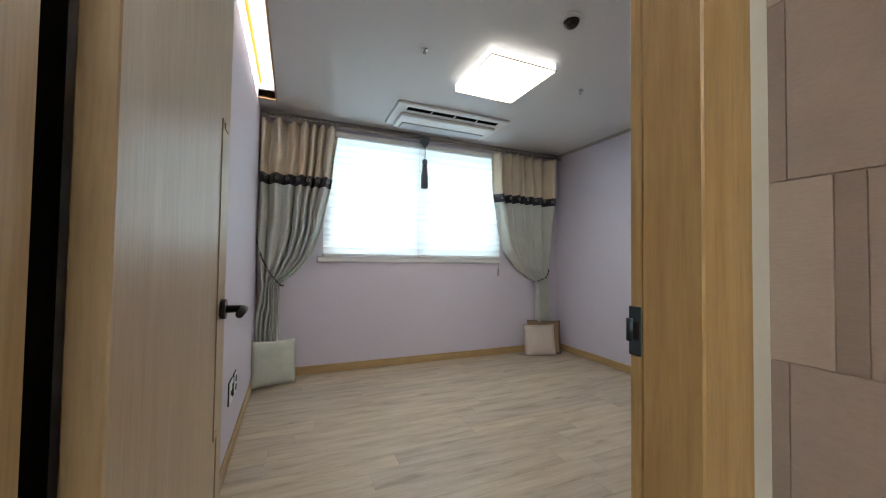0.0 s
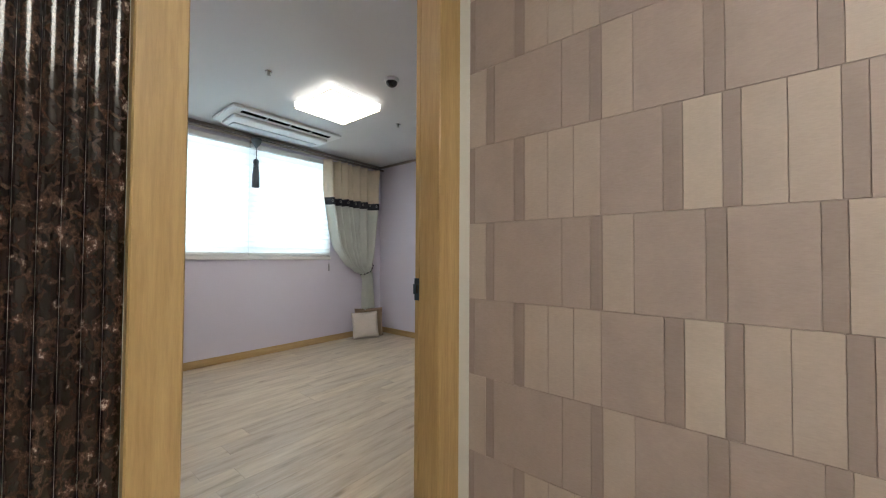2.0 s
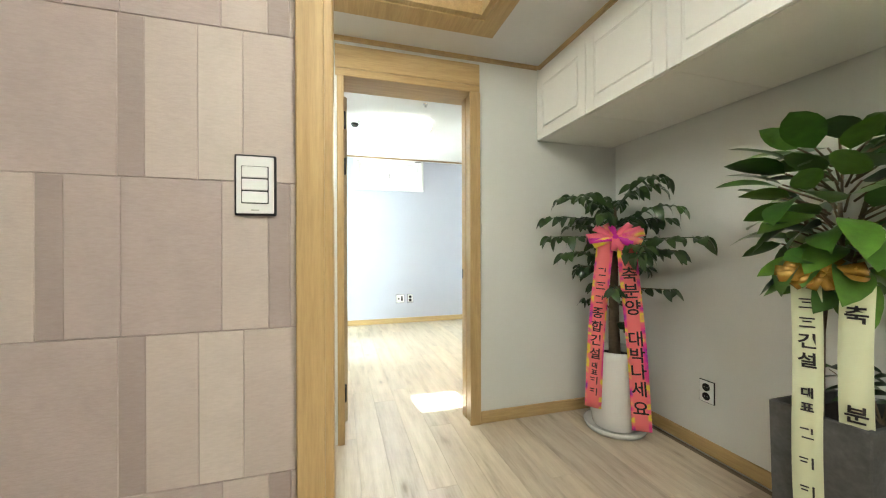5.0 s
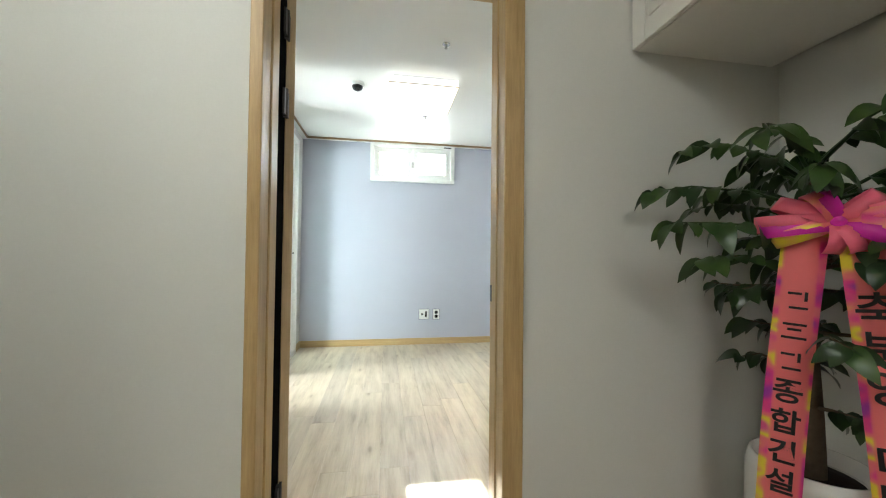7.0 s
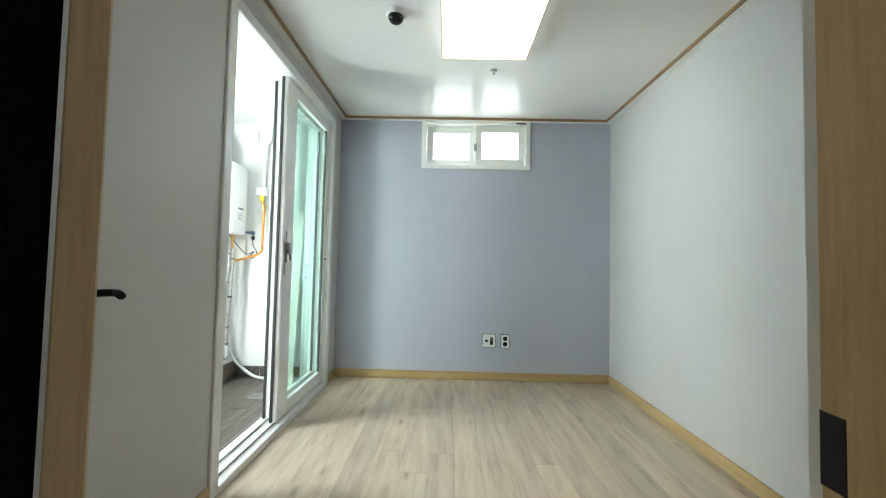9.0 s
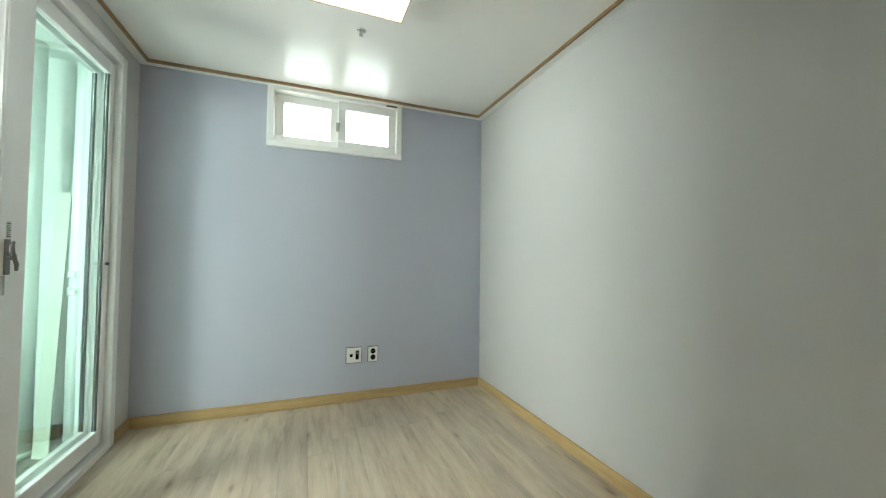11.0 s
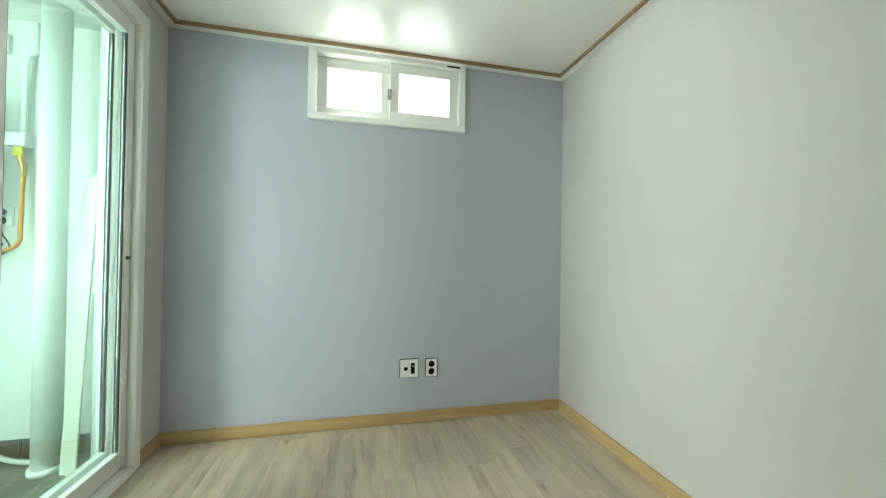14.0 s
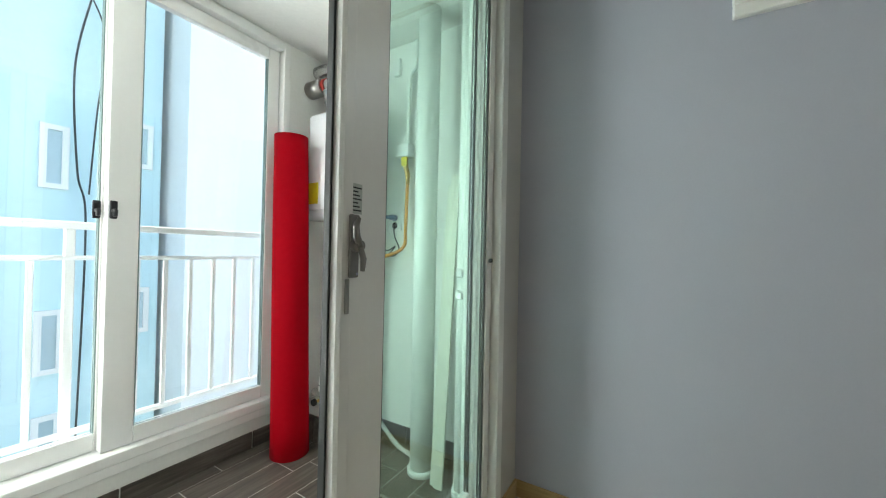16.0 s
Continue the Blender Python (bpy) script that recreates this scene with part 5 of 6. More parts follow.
for p, q in zip(grid, grid[1:]):
    for k in range(n_):
        bm.faces.new((p[k], p[k + 1], q[k + 1], q[k])).smooth = True
o = part("sheet", bm, RED, roll)
o.modifiers.new("thickness", "SOLIDIFY").thickness = 0.003
bm = bmesh.new()
tube(bm, [(0, 0, 0.002), (lean.x * 0.995, lean.y * 0.995, 1.842)], 0.060, 28)
part("core", bm, RED, roll, "inner turns of the red roll")

# gas boiler
BOX = (5.05, 5.30, 0.494, 0.917, 1.268, 1.935)
boil = thing("gas_boiler", "white wall-hung gas boiler with a yellow label", "boiler", (0, 0, 0))
part("casing", soft_box(*BOX, 0.028, 4), BOILER_WHITE, boil)
part("back_plate", soft_box(5.295, BAL_E, 0.53, 0.88, 1.30, 1.91, 0.004, 1), BOILER_WHITE, boil)
part("front_panel", soft_box(5.044, 5.052, 0.530, 0.881, 1.33, 1.89, 0.004, 2), BOILER_WHITE, boil)
part("label", soft_box(5.0415, 5.0445, 0.800, 0.893, 1.37, 1.50, 0.0006, 1), YELLOW, boil, "bright yellow warning label")
lab = part("label", soft_box(5.14, 5.24, 0.4925, 0.4945, 1.40, 1.48, 0.0005, 1), PLATE_WHITE, boil, "white rating label")
for k in range(4):
    part("print_line", soft_box(5.147, 5.23 - 0.02 * (k % 2), 0.4915, 0.4926, 1.41 + 0.018 * k, 1.416 + 0.018 * k, 0.0003, 1), BLUE_GREY_METAL, lab)
part("badge", soft_box(5.15, 5.23, 0.4918, 0.4945, 1.505, 1.522, 0.0005, 1), BLUE_GREY_METAL, boil)
for y, mat in ((0.79, BRASS), (0.736, GREY_METAL), (0.672, BRASS), (0.604, GREY_METAL), (0.544, BRASS)):
    bm = bmesh.new()
    tube(bm, [(5.17, y, 1.268), (5.17, y, 1.222)], 0.014, 12)
    tube(bm, [(5.17, y, 1.232), (5.17, y, 1.212)], 0.019, 6)
    tube(bm, [(5.17, y, 1.217), (5.17, y, 1.147)], 0.011, 12)
    tube(bm, [(5.17, y, 1.182), (5.13, y - 0.01, 1.182)], 0.006, 8)
    part("valve", bm, mat, boil, "brass and steel service valve")


def flex(name, pts, r, mat, label, category, ribs=0.012):
    """A corrugated duct along a line."""
    v = [Vector(p) for p in pts]
    fine = []
    for i in range(len(v) - 1):
        p0, p1, p2, p3 = v[max(i - 1, 0)], v[i], v[i + 1], v[min(i + 2, len(v) - 1)]
        n_ = max(2, int((p2 - p1).length / ribs) * 2)
        for k in range(n_):
            s = k / n_
            fine.append(0.5 * ((2 * p1) + (p2 - p0) * s + (2 * p0 - 5 * p1 + 4 * p2 - p3) * s * s + (3 * p1 - p0 - 3 * p2 + p3) * s ** 3))
    fine.append(v[-1])
    bm = bmesh.new()
    tube(bm, fine, [r * (1 + 0.05 * (1 if k % 2 else -1)) for k in range(len(fine))], 16)
    return single(name, bm, mat, label, category)


def smooth(pts, n_=8):
    v, out = [Vector(p) for p in pts], []
    for i in range(len(v) - 1):
        p0, p1, p2, p3 = v[max(i - 1, 0)], v[i], v[i + 1], v[min(i + 2, len(v) - 1)]
        for k in range(n_):
            s = k / n_
            out.append(0.5 * ((2 * p1) + (p2 - p0) * s + (2 * p0 - 5 * p1 + 4 * p2 - p3) * s * s + (3 * p1 - p0 - 3 * p2 + p3) * s ** 3))
    return out + [v[-1]]


flue = thing("boiler_flue", "silver exhaust flue from the boiler to the outer wall", "flue pipe", (0, 0, 0))
bm = bmesh.new()
tube(bm, smooth([(5.17, 0.70, 1.93), (5.17, 0.70, 2.05), (5.17, 0.715, 2.115), (5.17, 0.77, 2.155), (5.17, 0.84, 2.163), (5.17, 0.94, 2.163), (5.17, BAL_N, 2.163)]), 0.040, 18)
part("pipe", bm, CHROME, flue)
for p, q in (((5.17, 0.70, 1.985), (5.17, 0.70, 2.008)), ((5.17, 0.885, 2.163), (5.17, 0.908, 2.163))):
    bm = bmesh.new()
    tube(bm, [p, q], 0.046, 20)
    part("collar", bm, RUBBER_RED, flue, "red rubber collar")
bm = bmesh.new()
tube(bm, [(5.17, 0.912, 2.163), (5.17, BAL_N - 0.001, 2.163)], 0.056, 20)
part("sleeve", bm, GREY_METAL, flue)
flex("air_duct", [(5.245, 0.70, 1.93), (5.25, 0.69, 2.03), (5.25, 0.71, 2.16), (5.25, 0.78, 2.25), (5.24, 0.88, 2.295), (5.23, 0.96, 2.30), (5.23, BAL_N, 2.30)], 0.048, FOIL, "crinkled silver flexible air duct above the boiler", "air duct")
flex("foil_sleeve", [(5.19, 0.825, 1.93), (5.185, 0.822, 1.98), (5.18, 0.835, 2.04), (5.18, 0.85, 2.09), (5.175, 0.855, 2.13)], 0.055, FOIL, "crumpled foil sleeve between boiler and flue", "foil sleeve", 0.02)

# service pipes down to the manifold
PIPE_LINES = [[(5.17, 0.736, 1.15), (5.19, 0.775, 0.90), (5.20, 0.853, 0.564), (5.20, 0.91, 0.233), (5.20, 0.92, 0.14)],
              [(5.17, 0.672, 1.15), (5.21, 0.648, 0.834), (5.21, 0.663, 0.561), (5.20, 0.734, 0.26), (5.20, 0.758, 0.14)],
              [(5.17, 0.604, 1.15), (5.19, 0.585, 1.042), (5.19, 0.626, 0.696), (5.19, 0.689, 0.493), (5.20, 0.707, 0.14)],
              [(5.17, 0.544, 1.15), (5.20, 0.56, 0.972), (5.20, 0.578, 0.525), (5.20, 0.585, 0.30), (5.20, 0.585, 0.14)]]
for k, way in enumerate(PIPE_LINES):
    t = thing("service_pipe", "white-wrapped water pipe running down from the boiler", "pipe", (0, 0, 0), group="boiler service pipes")
    line = smooth(way, 10)
    bm = bmesh.new()
    tube(bm, line, 0.016 if k != 1 else 0.012, 10)
    part("tube", bm, PIPE_WRAP if k % 2 == 0 else TAPE, t)
    for f in (0.18, 0.42, 0.62, 0.84):
        i = int(f * (len(line) - 2))
        bm = bmesh.new()
        tube(bm, [line[i], line[i].lerp(line[i + 1], 0.35)], 0.0185, 10)
        part("tape_band", bm, BLACK, t)
hb = thing("condensate_hose", "thin copper-brown hose hanging beside the boiler", "hose", (0, 0, 0))
bm = bmesh.new()
tube(bm, smooth([(5.20, 0.86, 1.27), (5.26, 0.90, 1.0), (5.30, 0.95, 0.70), (5.31, 0.985, 0.36), (5.31, 0.98, 0.10)]), 0.009, 8)
part("tube", bm, plain("copper_brown_hose", (0.36, 0.22, 0.17), 0.5), hb)

man = thing("heating_manifold", "taped heating pipe manifold on a tiled plinth", "pipe manifold", (0, 0, 0))
bm = bmesh.new()
tube(bm, [(5.20, 0.985, 0.137), (5.20, 0.585, 0.134)], 0.024, 14)
part("header", bm, TAPE, man)
bm = bmesh.new()
tube(bm, [(5.20, 0.60, 0.134), (5.20, 0.585, 0.136), (5.20, 0.58, 0.16), (5.20, 0.582, 0.24)], [0.022, 0.023, 0.023, 0.020], 12)
part("riser", bm, PIPE_WRAP, man)
for y in (0.66, 0.74, 0.82, 0.90):
    bm = bmesh.new()
    tube(bm, [(5.20, y, 0.135), (5.20, y, 0.078)], 0.013, 10)
    tube(bm, [(5.20, y, 0.105), (5.14, y, 0.105)], 0.009, 8)
    part("branch", bm, BRASS, man)
    bm = bmesh.new()
    tube(bm, [(5.142, y, 0.105), (5.125, y, 0.105)], 0.022, 12)
    part("hand_wheel", bm, RUBBER_RED if 0.7 < y < 0.8 else BLACK, man)

# gas line and its hose
gas = thing("gas_line", "white gas pipe with a brass cock and orange hose", "gas pipe", (0, 0, 0))
bm = bmesh.new()
tube(bm, smooth([(BAL_E - 0.03, 0.30, TOP), (BAL_E - 0.03, 0.30, 2.22), (BAL_E - 0.03, 0.345, 2.15), (BAL_E - 0.03, 0.355, 1.75)]), 0.013, 10)
part("pipe", bm, WHITE_PIPE, gas)
part("regulator", soft_box(BAL_E - 0.07, BAL_E - 0.005, 0.32, 0.42, 1.665, 1.745, 0.008, 2), PLATE_WHITE, gas)
bm = bmesh.new()
tube(bm, [(BAL_E - 0.035, 0.36, 1.67), (BAL_E - 0.035, 0.36, 1.60), (BAL_E - 0.035, 0.345, 1.56), (BAL_E - 0.035, 0.345, 1.50)], [0.013, 0.016, 0.016, 0.012], 10)
part("cock", bm, BRASS, gas, "brass gas cock")
part("lever", soft_box(BAL_E - 0.055, BAL_E - 0.048, 0.34, 0.385, 1.61, 1.665, 0.003, 1), YELLOW, gas, "yellow lever")
bm = bmesh.new()
tube(bm, smooth([(BAL_E - 0.035, 0.345, 1.51), (BAL_E - 0.045, 0.345, 1.22), (BAL_E - 0.055, 0.345, 1.125), (5.30, 0.42, 1.076), (5.28, 0.60, 1.03), (5.22, 0.73, 1.035), (5.175, 0.785, 1.075), (5.17, 0.79, 1.16)]), 0.0105, 10)
part("hose", bm, ORANGE, gas, "orange gas hose")
bx = socket_plate((BAL_E, 0.455, 1.275), -90, 0.10, 0.115, "double", "white balcony wall socket with a plug in it", PLATE_WHITE)
plug = thing("power_plug", "blue-grey power plug with a looped grey cable", "plug", (0, 0, 0))
bm = bmesh.new()
tube(bm, [(BAL_E - 0.012, 0.455, 1.30), (BAL_E - 0.05, 0.455, 1.30), (BAL_E - 0.055, 0.47, 1.30), (BAL_E - 0.06, 0.52, 1.305)], [0.020, 0.017, 0.012, 0.008], 12)
part("body", bm, BLUE_GREY_METAL, plug)
bm = bmesh.new()
tube(bm, smooth([(BAL_E - 0.02, 0.455, 1.25), (BAL_E - 0.03, 0.44, 1.18), (BAL_E - 0.035, 0.40, 1.11), (BAL_E - 0.04, 0.43, 1.06), (BAL_E - 0.04, 0.47, 1.07), (BAL_E - 0.05, 0.42, 1.12), (BAL_E - 0.06, 0.50, 1.10), (5.2, 0.60, 1.27)]), 0.004, 8)
part("cable", bm, GASKET, plug)
single("wall_sensor", soft_box(-0.028, 0, -0.022, 0.022, -0.055, 0.055, 0.006, 2), PLATE_WHITE, "small white sensor box on the balcony wall", "sensor box", (BAL_E, 0.457, 2.25))


def drain_pipe(x, y, r, clamps, label):
    t = thing("drain_pipe", label, "drain pipe", (x, y, BAL_Z), group="white balcony drain pipes")
    bm = bmesh.new()
    tube(bm, [(0, 0, 0), (0, 0, TOP + 0.02 - BAL_Z)], r, 24)
    part("pipe", bm, WHITE_PIPE, t)
    for z in clamps:
        bm = bmesh.new()
        tube(bm, [(0, 0, z - BAL_Z - 0.022), (0, 0, z - BAL_Z + 0.022)], r + 0.007, 24)
        box(bm, -r - 0.03, -r + 0.01, -0.012, 0.012, z - BAL_Z - 0.014, z - BAL_Z + 0.014)
        part("clamp", bm, PLATE_WHITE, t)
    bm = bmesh.new()
    tube(bm, [(0, 0, 0), (0, 0, 0.03)], r + 0.012, 24)
    part("foot_ring", bm, WHITE_PIPE, t)
    return t


drain_pipe(5.17, 0.10, 0.060, (), "wide white plastic drain pipe from floor to ceiling")
drain_pipe(5.13, -0.168, 0.042, (0.99, 0.885), "white plastic drain pipe with two clamps")

strip = thing("trim_strips", "pale plastic trim strips leaning against the balcony wall", "trim strips", (0, 0, 0))
for k, (dx, dy, top) in enumerate(((0, 0, 1.49), (0.012, 0.028, 1.44))):
    bm = bmesh.new()
    a, b = Vector((5.10 + dx, -0.050 + dy, BAL_Z + 0.002)), Vector((5.19 + dx, -0.070 + dy, top))
    vs = []
    for p in (a, b):
        vs.append([bm.verts.new(p + Vector((sx * 0.006, sy, 0))) for sx, sy in ((-1, -0.024), (1, -0.024), (1, 0.006), (3.5, 0.006), (3.5, 0.024), (-1, 0.024))])
    for q in range(6):
        bm.faces.new((vs[0][q], vs[0][(q + 1) % 6], vs[1][(q + 1) % 6], vs[1][q]))
    bm.faces.new(vs[0])
    bm.faces.new(vs[1])
    part("strip", bm, plain("ivory_plastic_trim", (0.70, 0.70, 0.60), 0.45), strip)
bm = bmesh.new()
tube(bm, smooth([(5.24, 0.63, 0.42), (5.28, 0.627, 0.244), (5.30, 0.557, 0.083), (5.30, 0.43, -0.03), (5.27, 0.33, -0.062), (5.25, 0.25, -0.066), (5.23, 0.185, -0.066)]), 0.013, 10)
single("drain_hose", bm, PIPE_WRAP, "white corrugated drain hose lying on the tiles", "hose", (0, 0, 0))

# rail outside the balcony window
RAIL_WHITE = plain("white_powder_coat", (0.82, 0.83, 0.83), 0.4, 0.03, 3, 60, 0.02)
br = thing("balcony_railing", "white metal railing outside the balcony window", "railing", (0, 1.36, 0))
for z, h in ((1.16, 0.035), (1.015, 0.022), (0.20, 0.022)):
    part("rail", soft_box(2.9, 5.3, -0.018, 0.018, z, z + h, 0.004, 2), RAIL_WHITE, br)
post = soft_box(-0.011, 0.011, -0.009, 0.009, 0.222, 1.015, 0.002, 1)
pm = mesh_of("baluster", post, RAIL_WHITE)
for k in range(19):
    ob = new("baluster", pm)
    ob.parent = br
    ob.location = (2.98 + 0.125 * k, 0, 0)
for x in (2.92, 4.10, 5.28):
    part("post", soft_box(x - 0.018, x + 0.018, -0.016, 0.016, 0.0, 1.16, 0.003, 1), RAIL_WHITE, br)
part("bracket", soft_box(2.9, 5.3, -0.14, 0.02, -0.05, 0.0, 0.004, 1), CREAM_WALL, br)

# neighbouring houses
TEAL = plain("pale_teal_render", (0.60, 0.79, 0.83), 0.85, 0.06, 0.5, 8, 0.2)
WHITE_TILE = plain("white_facade_tile", (0.78, 0.80, 0.80), 0.6, 0.05, 0.5, 10, 0.2)
PANE_DARK = plain("dark_window_pane", (0.45, 0.56, 0.60), 0.1, 0.05)


def house(name, x0, x1, y0, y1, top, mat, windows, label):
    t = thing(name, label, "house", (x0, y0, -7.0))
    bm = bmesh.new()
    box(bm, 0, x1 - x0, 0, y1 - y0, 0, top + 7)
    part("wall", bm, mat, t)
    bm = bmesh.new()
    box(bm, -0.15, x1 - x0 + 0.15, -0.15, y1 - y0, top + 7, top + 7.4)
    part("roof", bm, WHITE_TILE, t)
    for x, z, w, h in windows:
        wx, wz = x - x0, z + 7
        bm = bmesh.new()
        for b in ((wx - w, wx + w, -0.06, -0.001, wz - h, wz - h + 0.09), (wx - w, wx + w, -0.06, -0.001, wz + h - 0.09, wz + h), (wx - w, wx - w + 0.09, -0.06, -0.001, wz - h + 0.09, wz + h - 0.09), (wx + w - 0.09, wx + w, -0.06, -0.001, wz - h + 0.09, wz + h - 0.09)):
            box(bm, *b)
        wnd = part("window", bm, PVC, t)
        bm = bmesh.new()
        box(bm, wx - w + 0.09, wx + w - 0.09, -0.03, -0.002, wz - h + 0.09, wz + h - 0.09)
        part("pane", bm, PANE_DARK, wnd)
    return t


house("house", -6.0, 6.9, 8.0, 18.0, 9.0, TEAL, [(6.5, 3.1, 0.24, 0.45), (6.5, -0.2, 0.24, 0.45), (6.5, -3.4, 0.24, 0.45), (5.35, 2.6, 0.18, 0.55), (5.35, -0.6, 0.18, 0.55), (5.35, -2.4, 0.18, 0.55), (4.0, 5.9, 0.7, 0.6), (4.0, 4.2, 0.7, 0.6), (2.0, 3.0, 0.6, 0.6), (2.0, 0.0, 0.6, 0.6)], "pale teal rendered apartment house across the yard")
house("house", 7.05, 18.0, 7.2, 16.0, 11.0, WHITE_TILE, [(12.0, 2.5, 0.7, 0.6), (12.0, -0.8, 0.7, 0.6), (15.0, 2.5, 0.7, 0.6)], "white rendered apartment house across the yard")
bm = bmesh.new()
tube(bm, smooth([(5.75, 7.9, 5.6), (5.55, 7.88, 4.2), (5.62, 7.88, 2.4), (5.75, 7.88, 1.4), (5.7, 7.9, -2.5)]), 0.016, 8)
tube(bm, smooth([(5.75, 7.9, 5.6), (5.95, 7.88, 4.9), (5.85, 7.88, 3.4), (5.78, 7.88, 2.0)]), 0.014, 8)
single("cable", bm, GASKET, "dark slack cables hanging down the neighbouring house", "cable", (0, 0, 0))
house("house", 14.0, 26.0, -12.0, 4.0, -1.2, WHITE_TILE, [], "low white house beyond the small window")

# ---- pieces: balcony tiles ----


def tile_wood():
    m, n, l, b = shader("dark_wood_look_tile")
    info = n.new("ShaderNodeObjectInfo")
    v = coords(n, l, (1.2, 16, 16))
    add = n.new("ShaderNodeVectorMath")
    add.operation = "MULTIPLY_ADD"
    l.new(info.outputs["Random"], add.inputs[0])
    add.inputs[1].default_value = (31, 47, 13)
    l.new(v.outputs[0], add.inputs[2])
    a = noise_node(n, l, add, 2.0, 6, 0.7)
    r = ramp(n, l, a.outputs["Fac"], [(0.25, (0.032, 0.027, 0.023)), (0.5, (0.092, 0.076, 0.063)), (0.78, (0.20, 0.175, 0.15))])
    l.new(r.outputs[0], b.inputs["Base Color"])
    b.inputs["Roughness"].default_value = 0.4
    bump(n, l, b, a.outputs["Fac"], 0.2)
    return m


TILE = tile_wood()
bal_floor = bpy.data.objects["balcony_floor"]
GROUT = plain("pale_grout", (0.55, 0.53, 0.50), 0.85, 0.1, 6, 80, 0.3)
bal_floor.data.materials[0] = GROUT
TW, TL, G = 0.147, 0.596, 0.007
row, y = 0, R2_L + 0.172
while y < BAL_N - 0.001:
    x = BAL_W + 0.002 - (0.3 if row % 2 else 0.0) - 0.1 * (row % 3)
    y1 = min(y + TW, BAL_N - 0.002)
    while x < BAL_E:
        xa, xb = max(x, BAL_W + 0.002), min(x + TL, BAL_E - 0.002)
        if xb - xa > 0.02 and y1 - y > 0.02:
            bm = bmesh.new()
            box(bm, -(xb - xa) / 2, (xb - xa) / 2, -(y1 - y) / 2, (y1 - y) / 2, 0, 0.0105)
            o = part("tile", bm, TILE, bal_floor)
            o.location = ((xa + xb) / 2, (y + y1) / 2, BAL_Z - 0.0095)
        x += TL + G
    y += TW + G
    row += 1
sk = thing("tile_skirting", "dark wood-look tile skirting round the balcony", "skirting", (0, 0, 0), kind="structure")
x = BAL_W + 0.01
while x < BAL_E - 0.05:
    part("tile", soft_box(x, min(x + TL, BAL_E - 0.012), BAL_N - 0.010, BAL_N - 0.001, BAL_Z + 0.002, BAL_Z + 0.098, 0.001, 1), TILE, sk)
    x += TL + G
y = R2_L + 0.18
while y < BAL_N - 0.05:
    part("tile", soft_box(BAL_E - 0.010, BAL_E - 0.001, y, min(y + TL, BAL_N - 0.012), BAL_Z + 0.002, BAL_Z + 0.098, 0.001, 1), TILE, sk)
    y += TL + G
pln = thing("tiled_plinth", "low plinth clad in dark wood-look tiles", "plinth", (0, 0, 0))
part("core", soft_box(5.06, BAL_E - 0.012, 0.57, BAL_N - 0.012, BAL_Z + 0.001, 0.075, 0.002, 1), GROUT, pln)
part("tile", soft_box(5.05, 5.059, 0.57, 0.80, BAL_Z + 0.002, 0.078, 0.001, 1), TILE, pln)
part("tile", soft_box(5.05, 5.059, 0.804, BAL_N - 0.012, BAL_Z + 0.002, 0.078, 0.001, 1), TILE, pln)
part("tile", soft_box(5.06, BAL_E - 0.012, 0.56, 0.569, BAL_Z + 0.002, 0.078, 0.001, 1), TILE, pln)
drain = thing("floor_drain", "square steel floor drain set in the balcony tiles", "floor drain", (4.86, 0.10, BAL_Z + 0.0015))
part("frame", soft_box(-0.06, 0.06, -0.06, 0.06, 0, 0.003, 0.001, 1), GREY_METAL, drain)
for k in range(5):
    part("slot", soft_box(-0.045, 0.045, -0.044 + 0.02 * k, -0.036 + 0.02 * k, 0.0025, 0.0042, 0.0004, 1), BLACK, drain)

# ---- pieces: patterned wallpaper ----


def paper(name, col):
    m, n, l, b = shader(name)
    info = n.new("ShaderNodeObjectInfo")
    v = coords(n, l, (1, 1, 1))
    add = n.new("ShaderNodeVectorMath")
    add.operation = "MULTIPLY_ADD"
    l.new(info.outputs["Random"], add.inputs[0])
    add.inputs[1].default_value = (11, 17, 23)
    l.new(v.outputs[0], add.inputs[2])
    st = n.new("ShaderNodeMapping")
    st.inputs["Scale"].default_value = (1, 10, 45)
    l.new(add.outputs[0], st.inputs["Vector"])
    a, f = noise_node(n, l, add, 9, 4), noise_node(n, l, st, 6, 5, 0.7)
    r = ramp(n, l, a.outputs["Fac"], [(0.3, scaled(col, 0.93)), (0.7, scaled(col, 1.05))])
    k = ramp(n, l, f.outputs["Fac"], [(0.3, (0.9, 0.89, 0.88)), (0.65, (1, 1, 1))])
    l.new(blend(n, l, "MULTIPLY", 1.0, r.outputs[0], k.outputs[0]), b.inputs["Base Color"])
    b.inputs["Roughness"].default_value = 0.62
    bump(n, l, b, f.outputs["Fac"], 0.25, 0.002)
    return m


SHADES = {"d": paper("wallpaper_taupe", (0.378, 0.306, 0.282)), "m": paper("wallpaper_rose_beige", (0.458, 0.376, 0.348)), "l": paper("wallpaper_pale_beige", (0.535, 0.452, 0.408)), "p": paper("wallpaper_sand", (0.588, 0.508, 0.456))}
wallp = bpy.data.objects["wall_patterned"]
SEAM = paper("wallpaper_seam", (0.43, 0.354, 0.326))
bm = bmesh.new()
box(bm, WP_X - 0.0012, WP_X, -0.912, DOORWALL_Y, 0.0, HALL_TOP)
part("backing", bm, SEAM, wallp)
ROW_A = ([0.575, 0.489, 0.455, 0.201, 0.112, 0.078, -0.008, -0.173, -0.216, -0.378, -0.419, -0.498, -0.537, -0.619, -0.778, -0.859, -0.899, -0.911], "ldmmdlmdmdldmmldl")
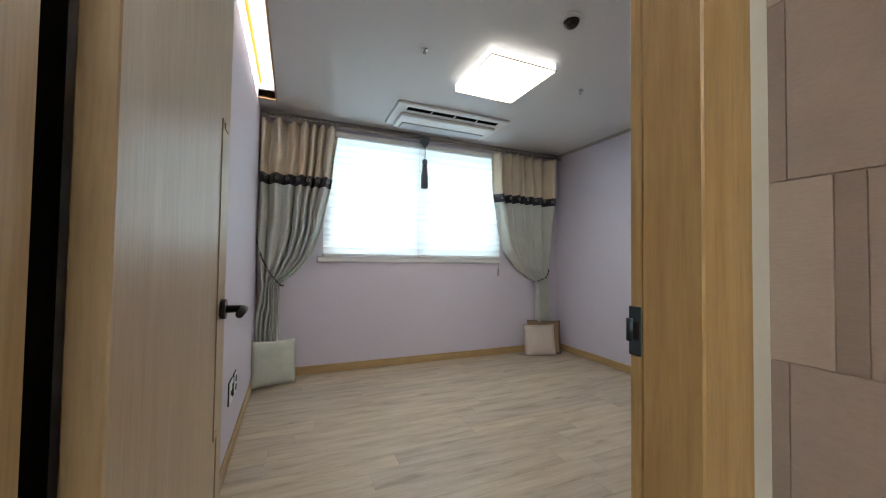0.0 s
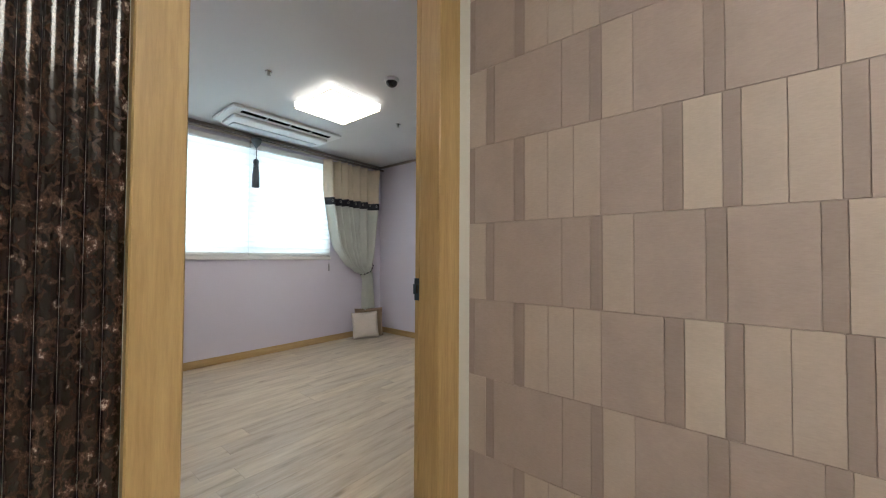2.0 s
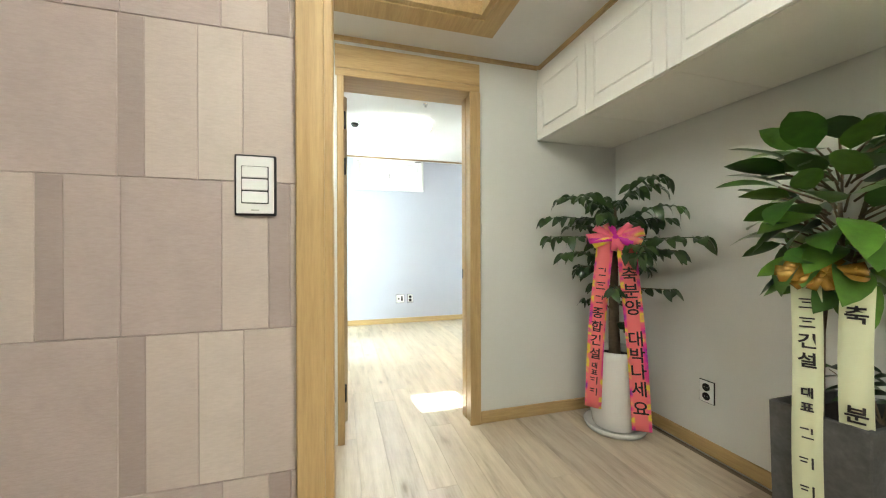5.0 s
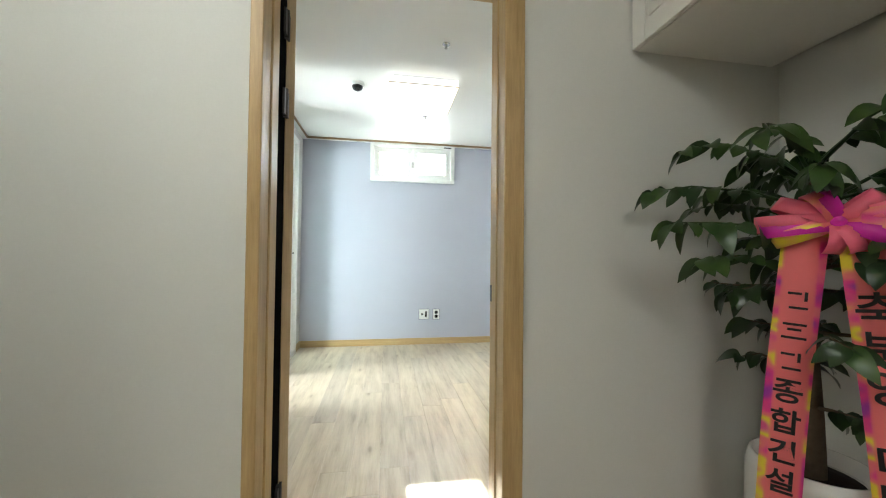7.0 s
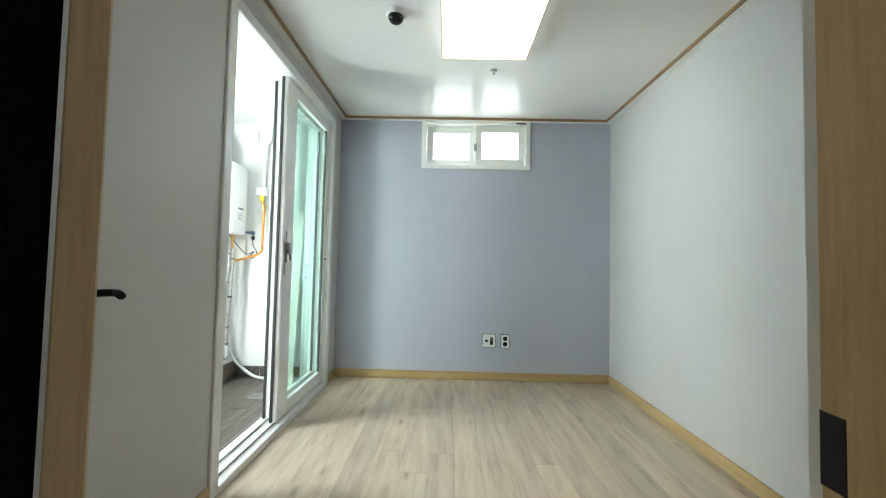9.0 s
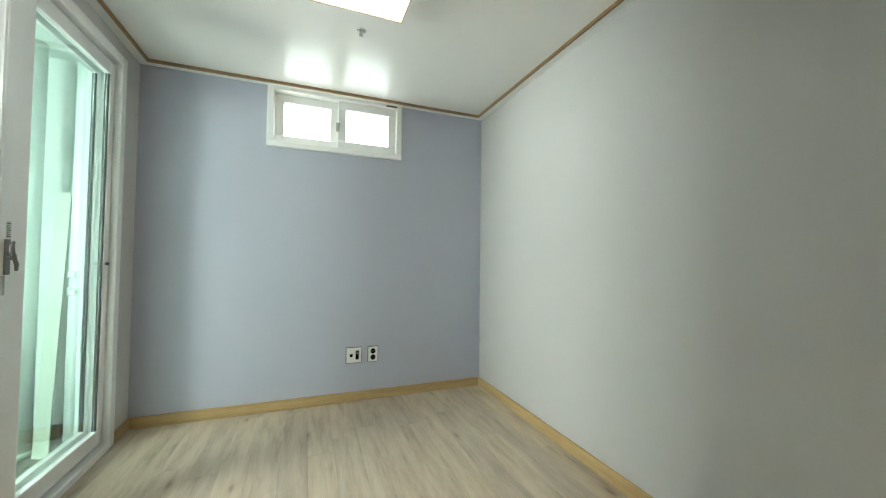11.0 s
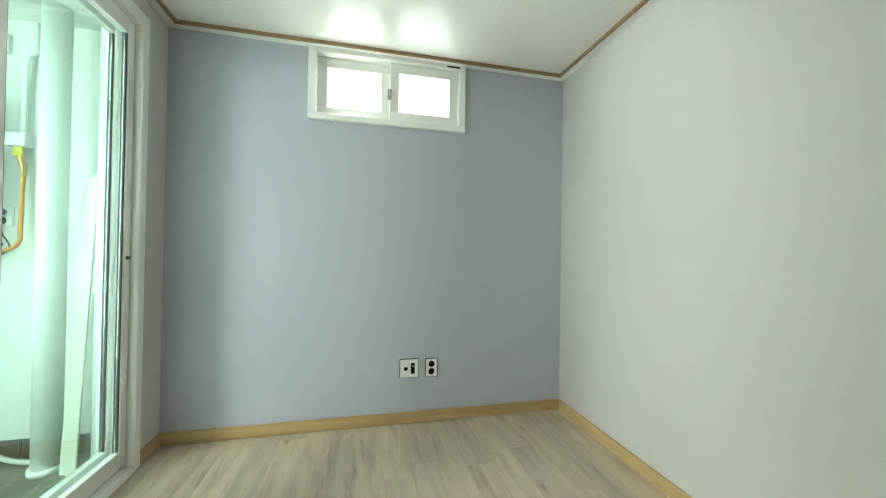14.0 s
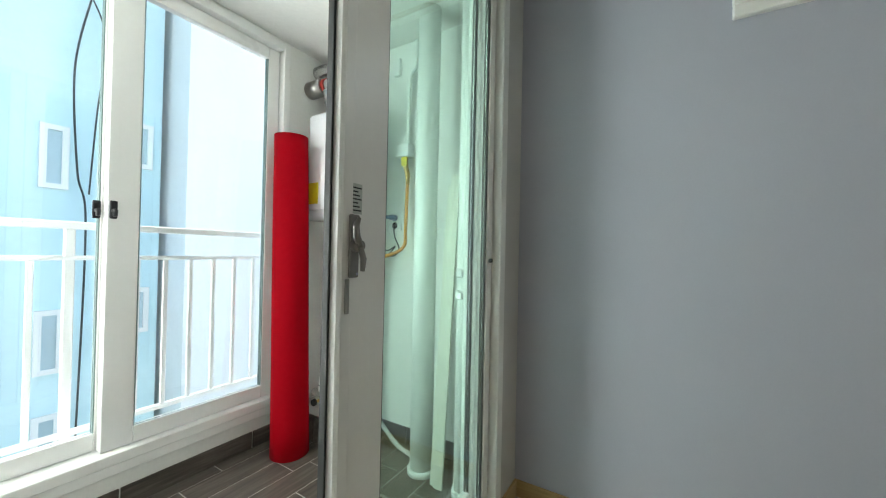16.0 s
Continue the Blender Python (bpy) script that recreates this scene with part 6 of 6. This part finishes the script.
ROW_B = ([0.575, 0.541, 0.373, 0.334, 0.248, 0.164, 0.082, -0.080, -0.126, -0.209, -0.246, -0.328, -0.412, -0.452, -0.614, -0.655, -0.739, -0.815, -0.911], "dmdlllmdpdlldmdlpl")
LEVELS = [0.0, 0.058, 0.345, 0.633, 0.920, 1.207, 1.500, 1.792, 2.080, HALL_TOP]
prng = random.Random(3)
for i, (z0, z1) in enumerate(zip(LEVELS, LEVELS[1:])):
    ys, tones = ROW_B if i % 2 else ROW_A
    for ya, yb, tone in zip(ys, ys[1:], tones):
        if z1 - z0 < 0.03:
            continue
        w, h = ya - yb - 0.0009, z1 - z0 - 0.0012
        bm = bmesh.new()
        d = 0.0018 if tone == "d" else 0.0023 + prng.uniform(0, 0.0005)
        vs = box(bm, -d, 0, -w / 2, w / 2, -h / 2, h / 2)
        for v in vs:
            if v.co.x < -d / 2:
                v.co.y *= 1 - 0.0018 / w
                v.co.z *= 1 - 0.0022 / h
        o = part("wallpaper_block", bm, SHADES[tone], wallp)
        o.location = (WP_X - 0.0010, (ya + yb) / 2, (z0 + z1) / 2)

# ---- pieces: laminate planks ----


def laminate():
    m, n, l, b = shader("oak_laminate_plank")
    info = n.new("ShaderNodeObjectInfo")
    v = coords(n, l, (1, 1, 1))
    add = n.new("ShaderNodeVectorMath")
    add.operation = "MULTIPLY_ADD"
    l.new(info.outputs["Random"], add.inputs[0])
    add.inputs[1].default_value = (37, 53, 71)
    l.new(v.outputs[0], add.inputs[2])
    long_ = n.new("ShaderNodeMapping")
    long_.inputs["Scale"].default_value = (1.6, 11, 1)
    l.new(add.outputs[0], long_.inputs["Vector"])
    fine = n.new("ShaderNodeMapping")
    fine.inputs["Scale"].default_value = (4, 90, 1)
    l.new(add.outputs[0], fine.inputs["Vector"])
    a, f = noise_node(n, l, long_, 1.6, 5, 0.62), noise_node(n, l, fine, 1.5, 4, 0.6)
    c1 = ramp(n, l, a.outputs["Fac"], [(0.27, (0.37, 0.30, 0.22)), (0.41, (0.51, 0.42, 0.315)), (0.57, (0.60, 0.51, 0.395)), (0.8, (0.68, 0.595, 0.475))])
    c2 = ramp(n, l, f.outputs["Fac"], [(0.3, (0.91, 0.905, 0.90)), (0.6, (1, 1, 1))])
    col = blend(n, l, "MULTIPLY", 1.0, c1.outputs[0], c2.outputs[0])
    knot_v = n.new("ShaderNodeMapping")
    knot_v.inputs["Scale"].default_value = (2.2, 6.5, 1)
    l.new(add.outputs[0], knot_v.inputs["Vector"])
    vo = n.new("ShaderNodeTexVoronoi")
    vo.inputs["Scale"].default_value = 1.0
    l.new(knot_v.outputs[0], vo.inputs["Vector"])
    kn = ramp(n, l, vo.outputs["Distance"], [(0.03, (0.45, 0.40, 0.36)), (0.10, (0.86, 0.83, 0.80)), (0.2, (1, 1, 1))])
    col = blend(n, l, "MULTIPLY", 0.85, col, kn.outputs[0])
    tone = ramp(n, l, info.outputs["Random"], [(0.0, (0.86, 0.86, 0.87)), (0.5, (0.97, 0.965, 0.95)), (1.0, (1.05, 1.04, 1.0))])
    l.new(blend(n, l, "MULTIPLY", 1.0, col, tone.outputs[0]), b.inputs["Base Color"])
    b.inputs["Roughness"].default_value = 0.36
    bump(n, l, b, f.outputs["Fac"], 0.08, 0.001)
    return m


LAMINATE = laminate()
floor = bpy.data.objects["floor"]
lrng = random.Random(11)
PW, GAP, y = 0.142, 0.0005, HALL_S - 0.09
meshes = {}
while y < R1_N:
    ya, yb = y, min(y + PW, R1_N + 0.01)
    mid = (ya + yb) / 2
    if mid < R2_L:
        ends = (-3.0, FAR) if mid > HALL_S else (D2 + 0.2, FAR)
    elif mid < R1_S:
        ends = (-3.0, D2)
    else:
        ends = (R1_L, R1_R)
    x = ends[0] - lrng.uniform(0.1, 1.0)
    while x < ends[1]:
        xa, xb = max(x, ends[0] - 0.005), min(x + 1.18, ends[1] + 0.005)
        if xb - xa > 0.02:
            key = (round(xb - xa, 3), round(yb - ya, 3))
            if key not in meshes:
                bm = bmesh.new()
                w, h = key[0] - GAP, key[1] - GAP
                vs = box(bm, -w / 2, w / 2, -h / 2, h / 2, -0.0115, 0)
                for v in vs:
                    if v.co.z > -0.001:
                        v.co.x -= math.copysign(0.0003, v.co.x)
                        v.co.y -= math.copysign(0.0003, v.co.y)
                meshes[key] = mesh_of("plank", bm, LAMINATE)
            o = new("plank", meshes[key])
            o.parent = floor
            o.location = ((xa + xb) / 2, mid, 0)
        x += 1.18
    y += PW
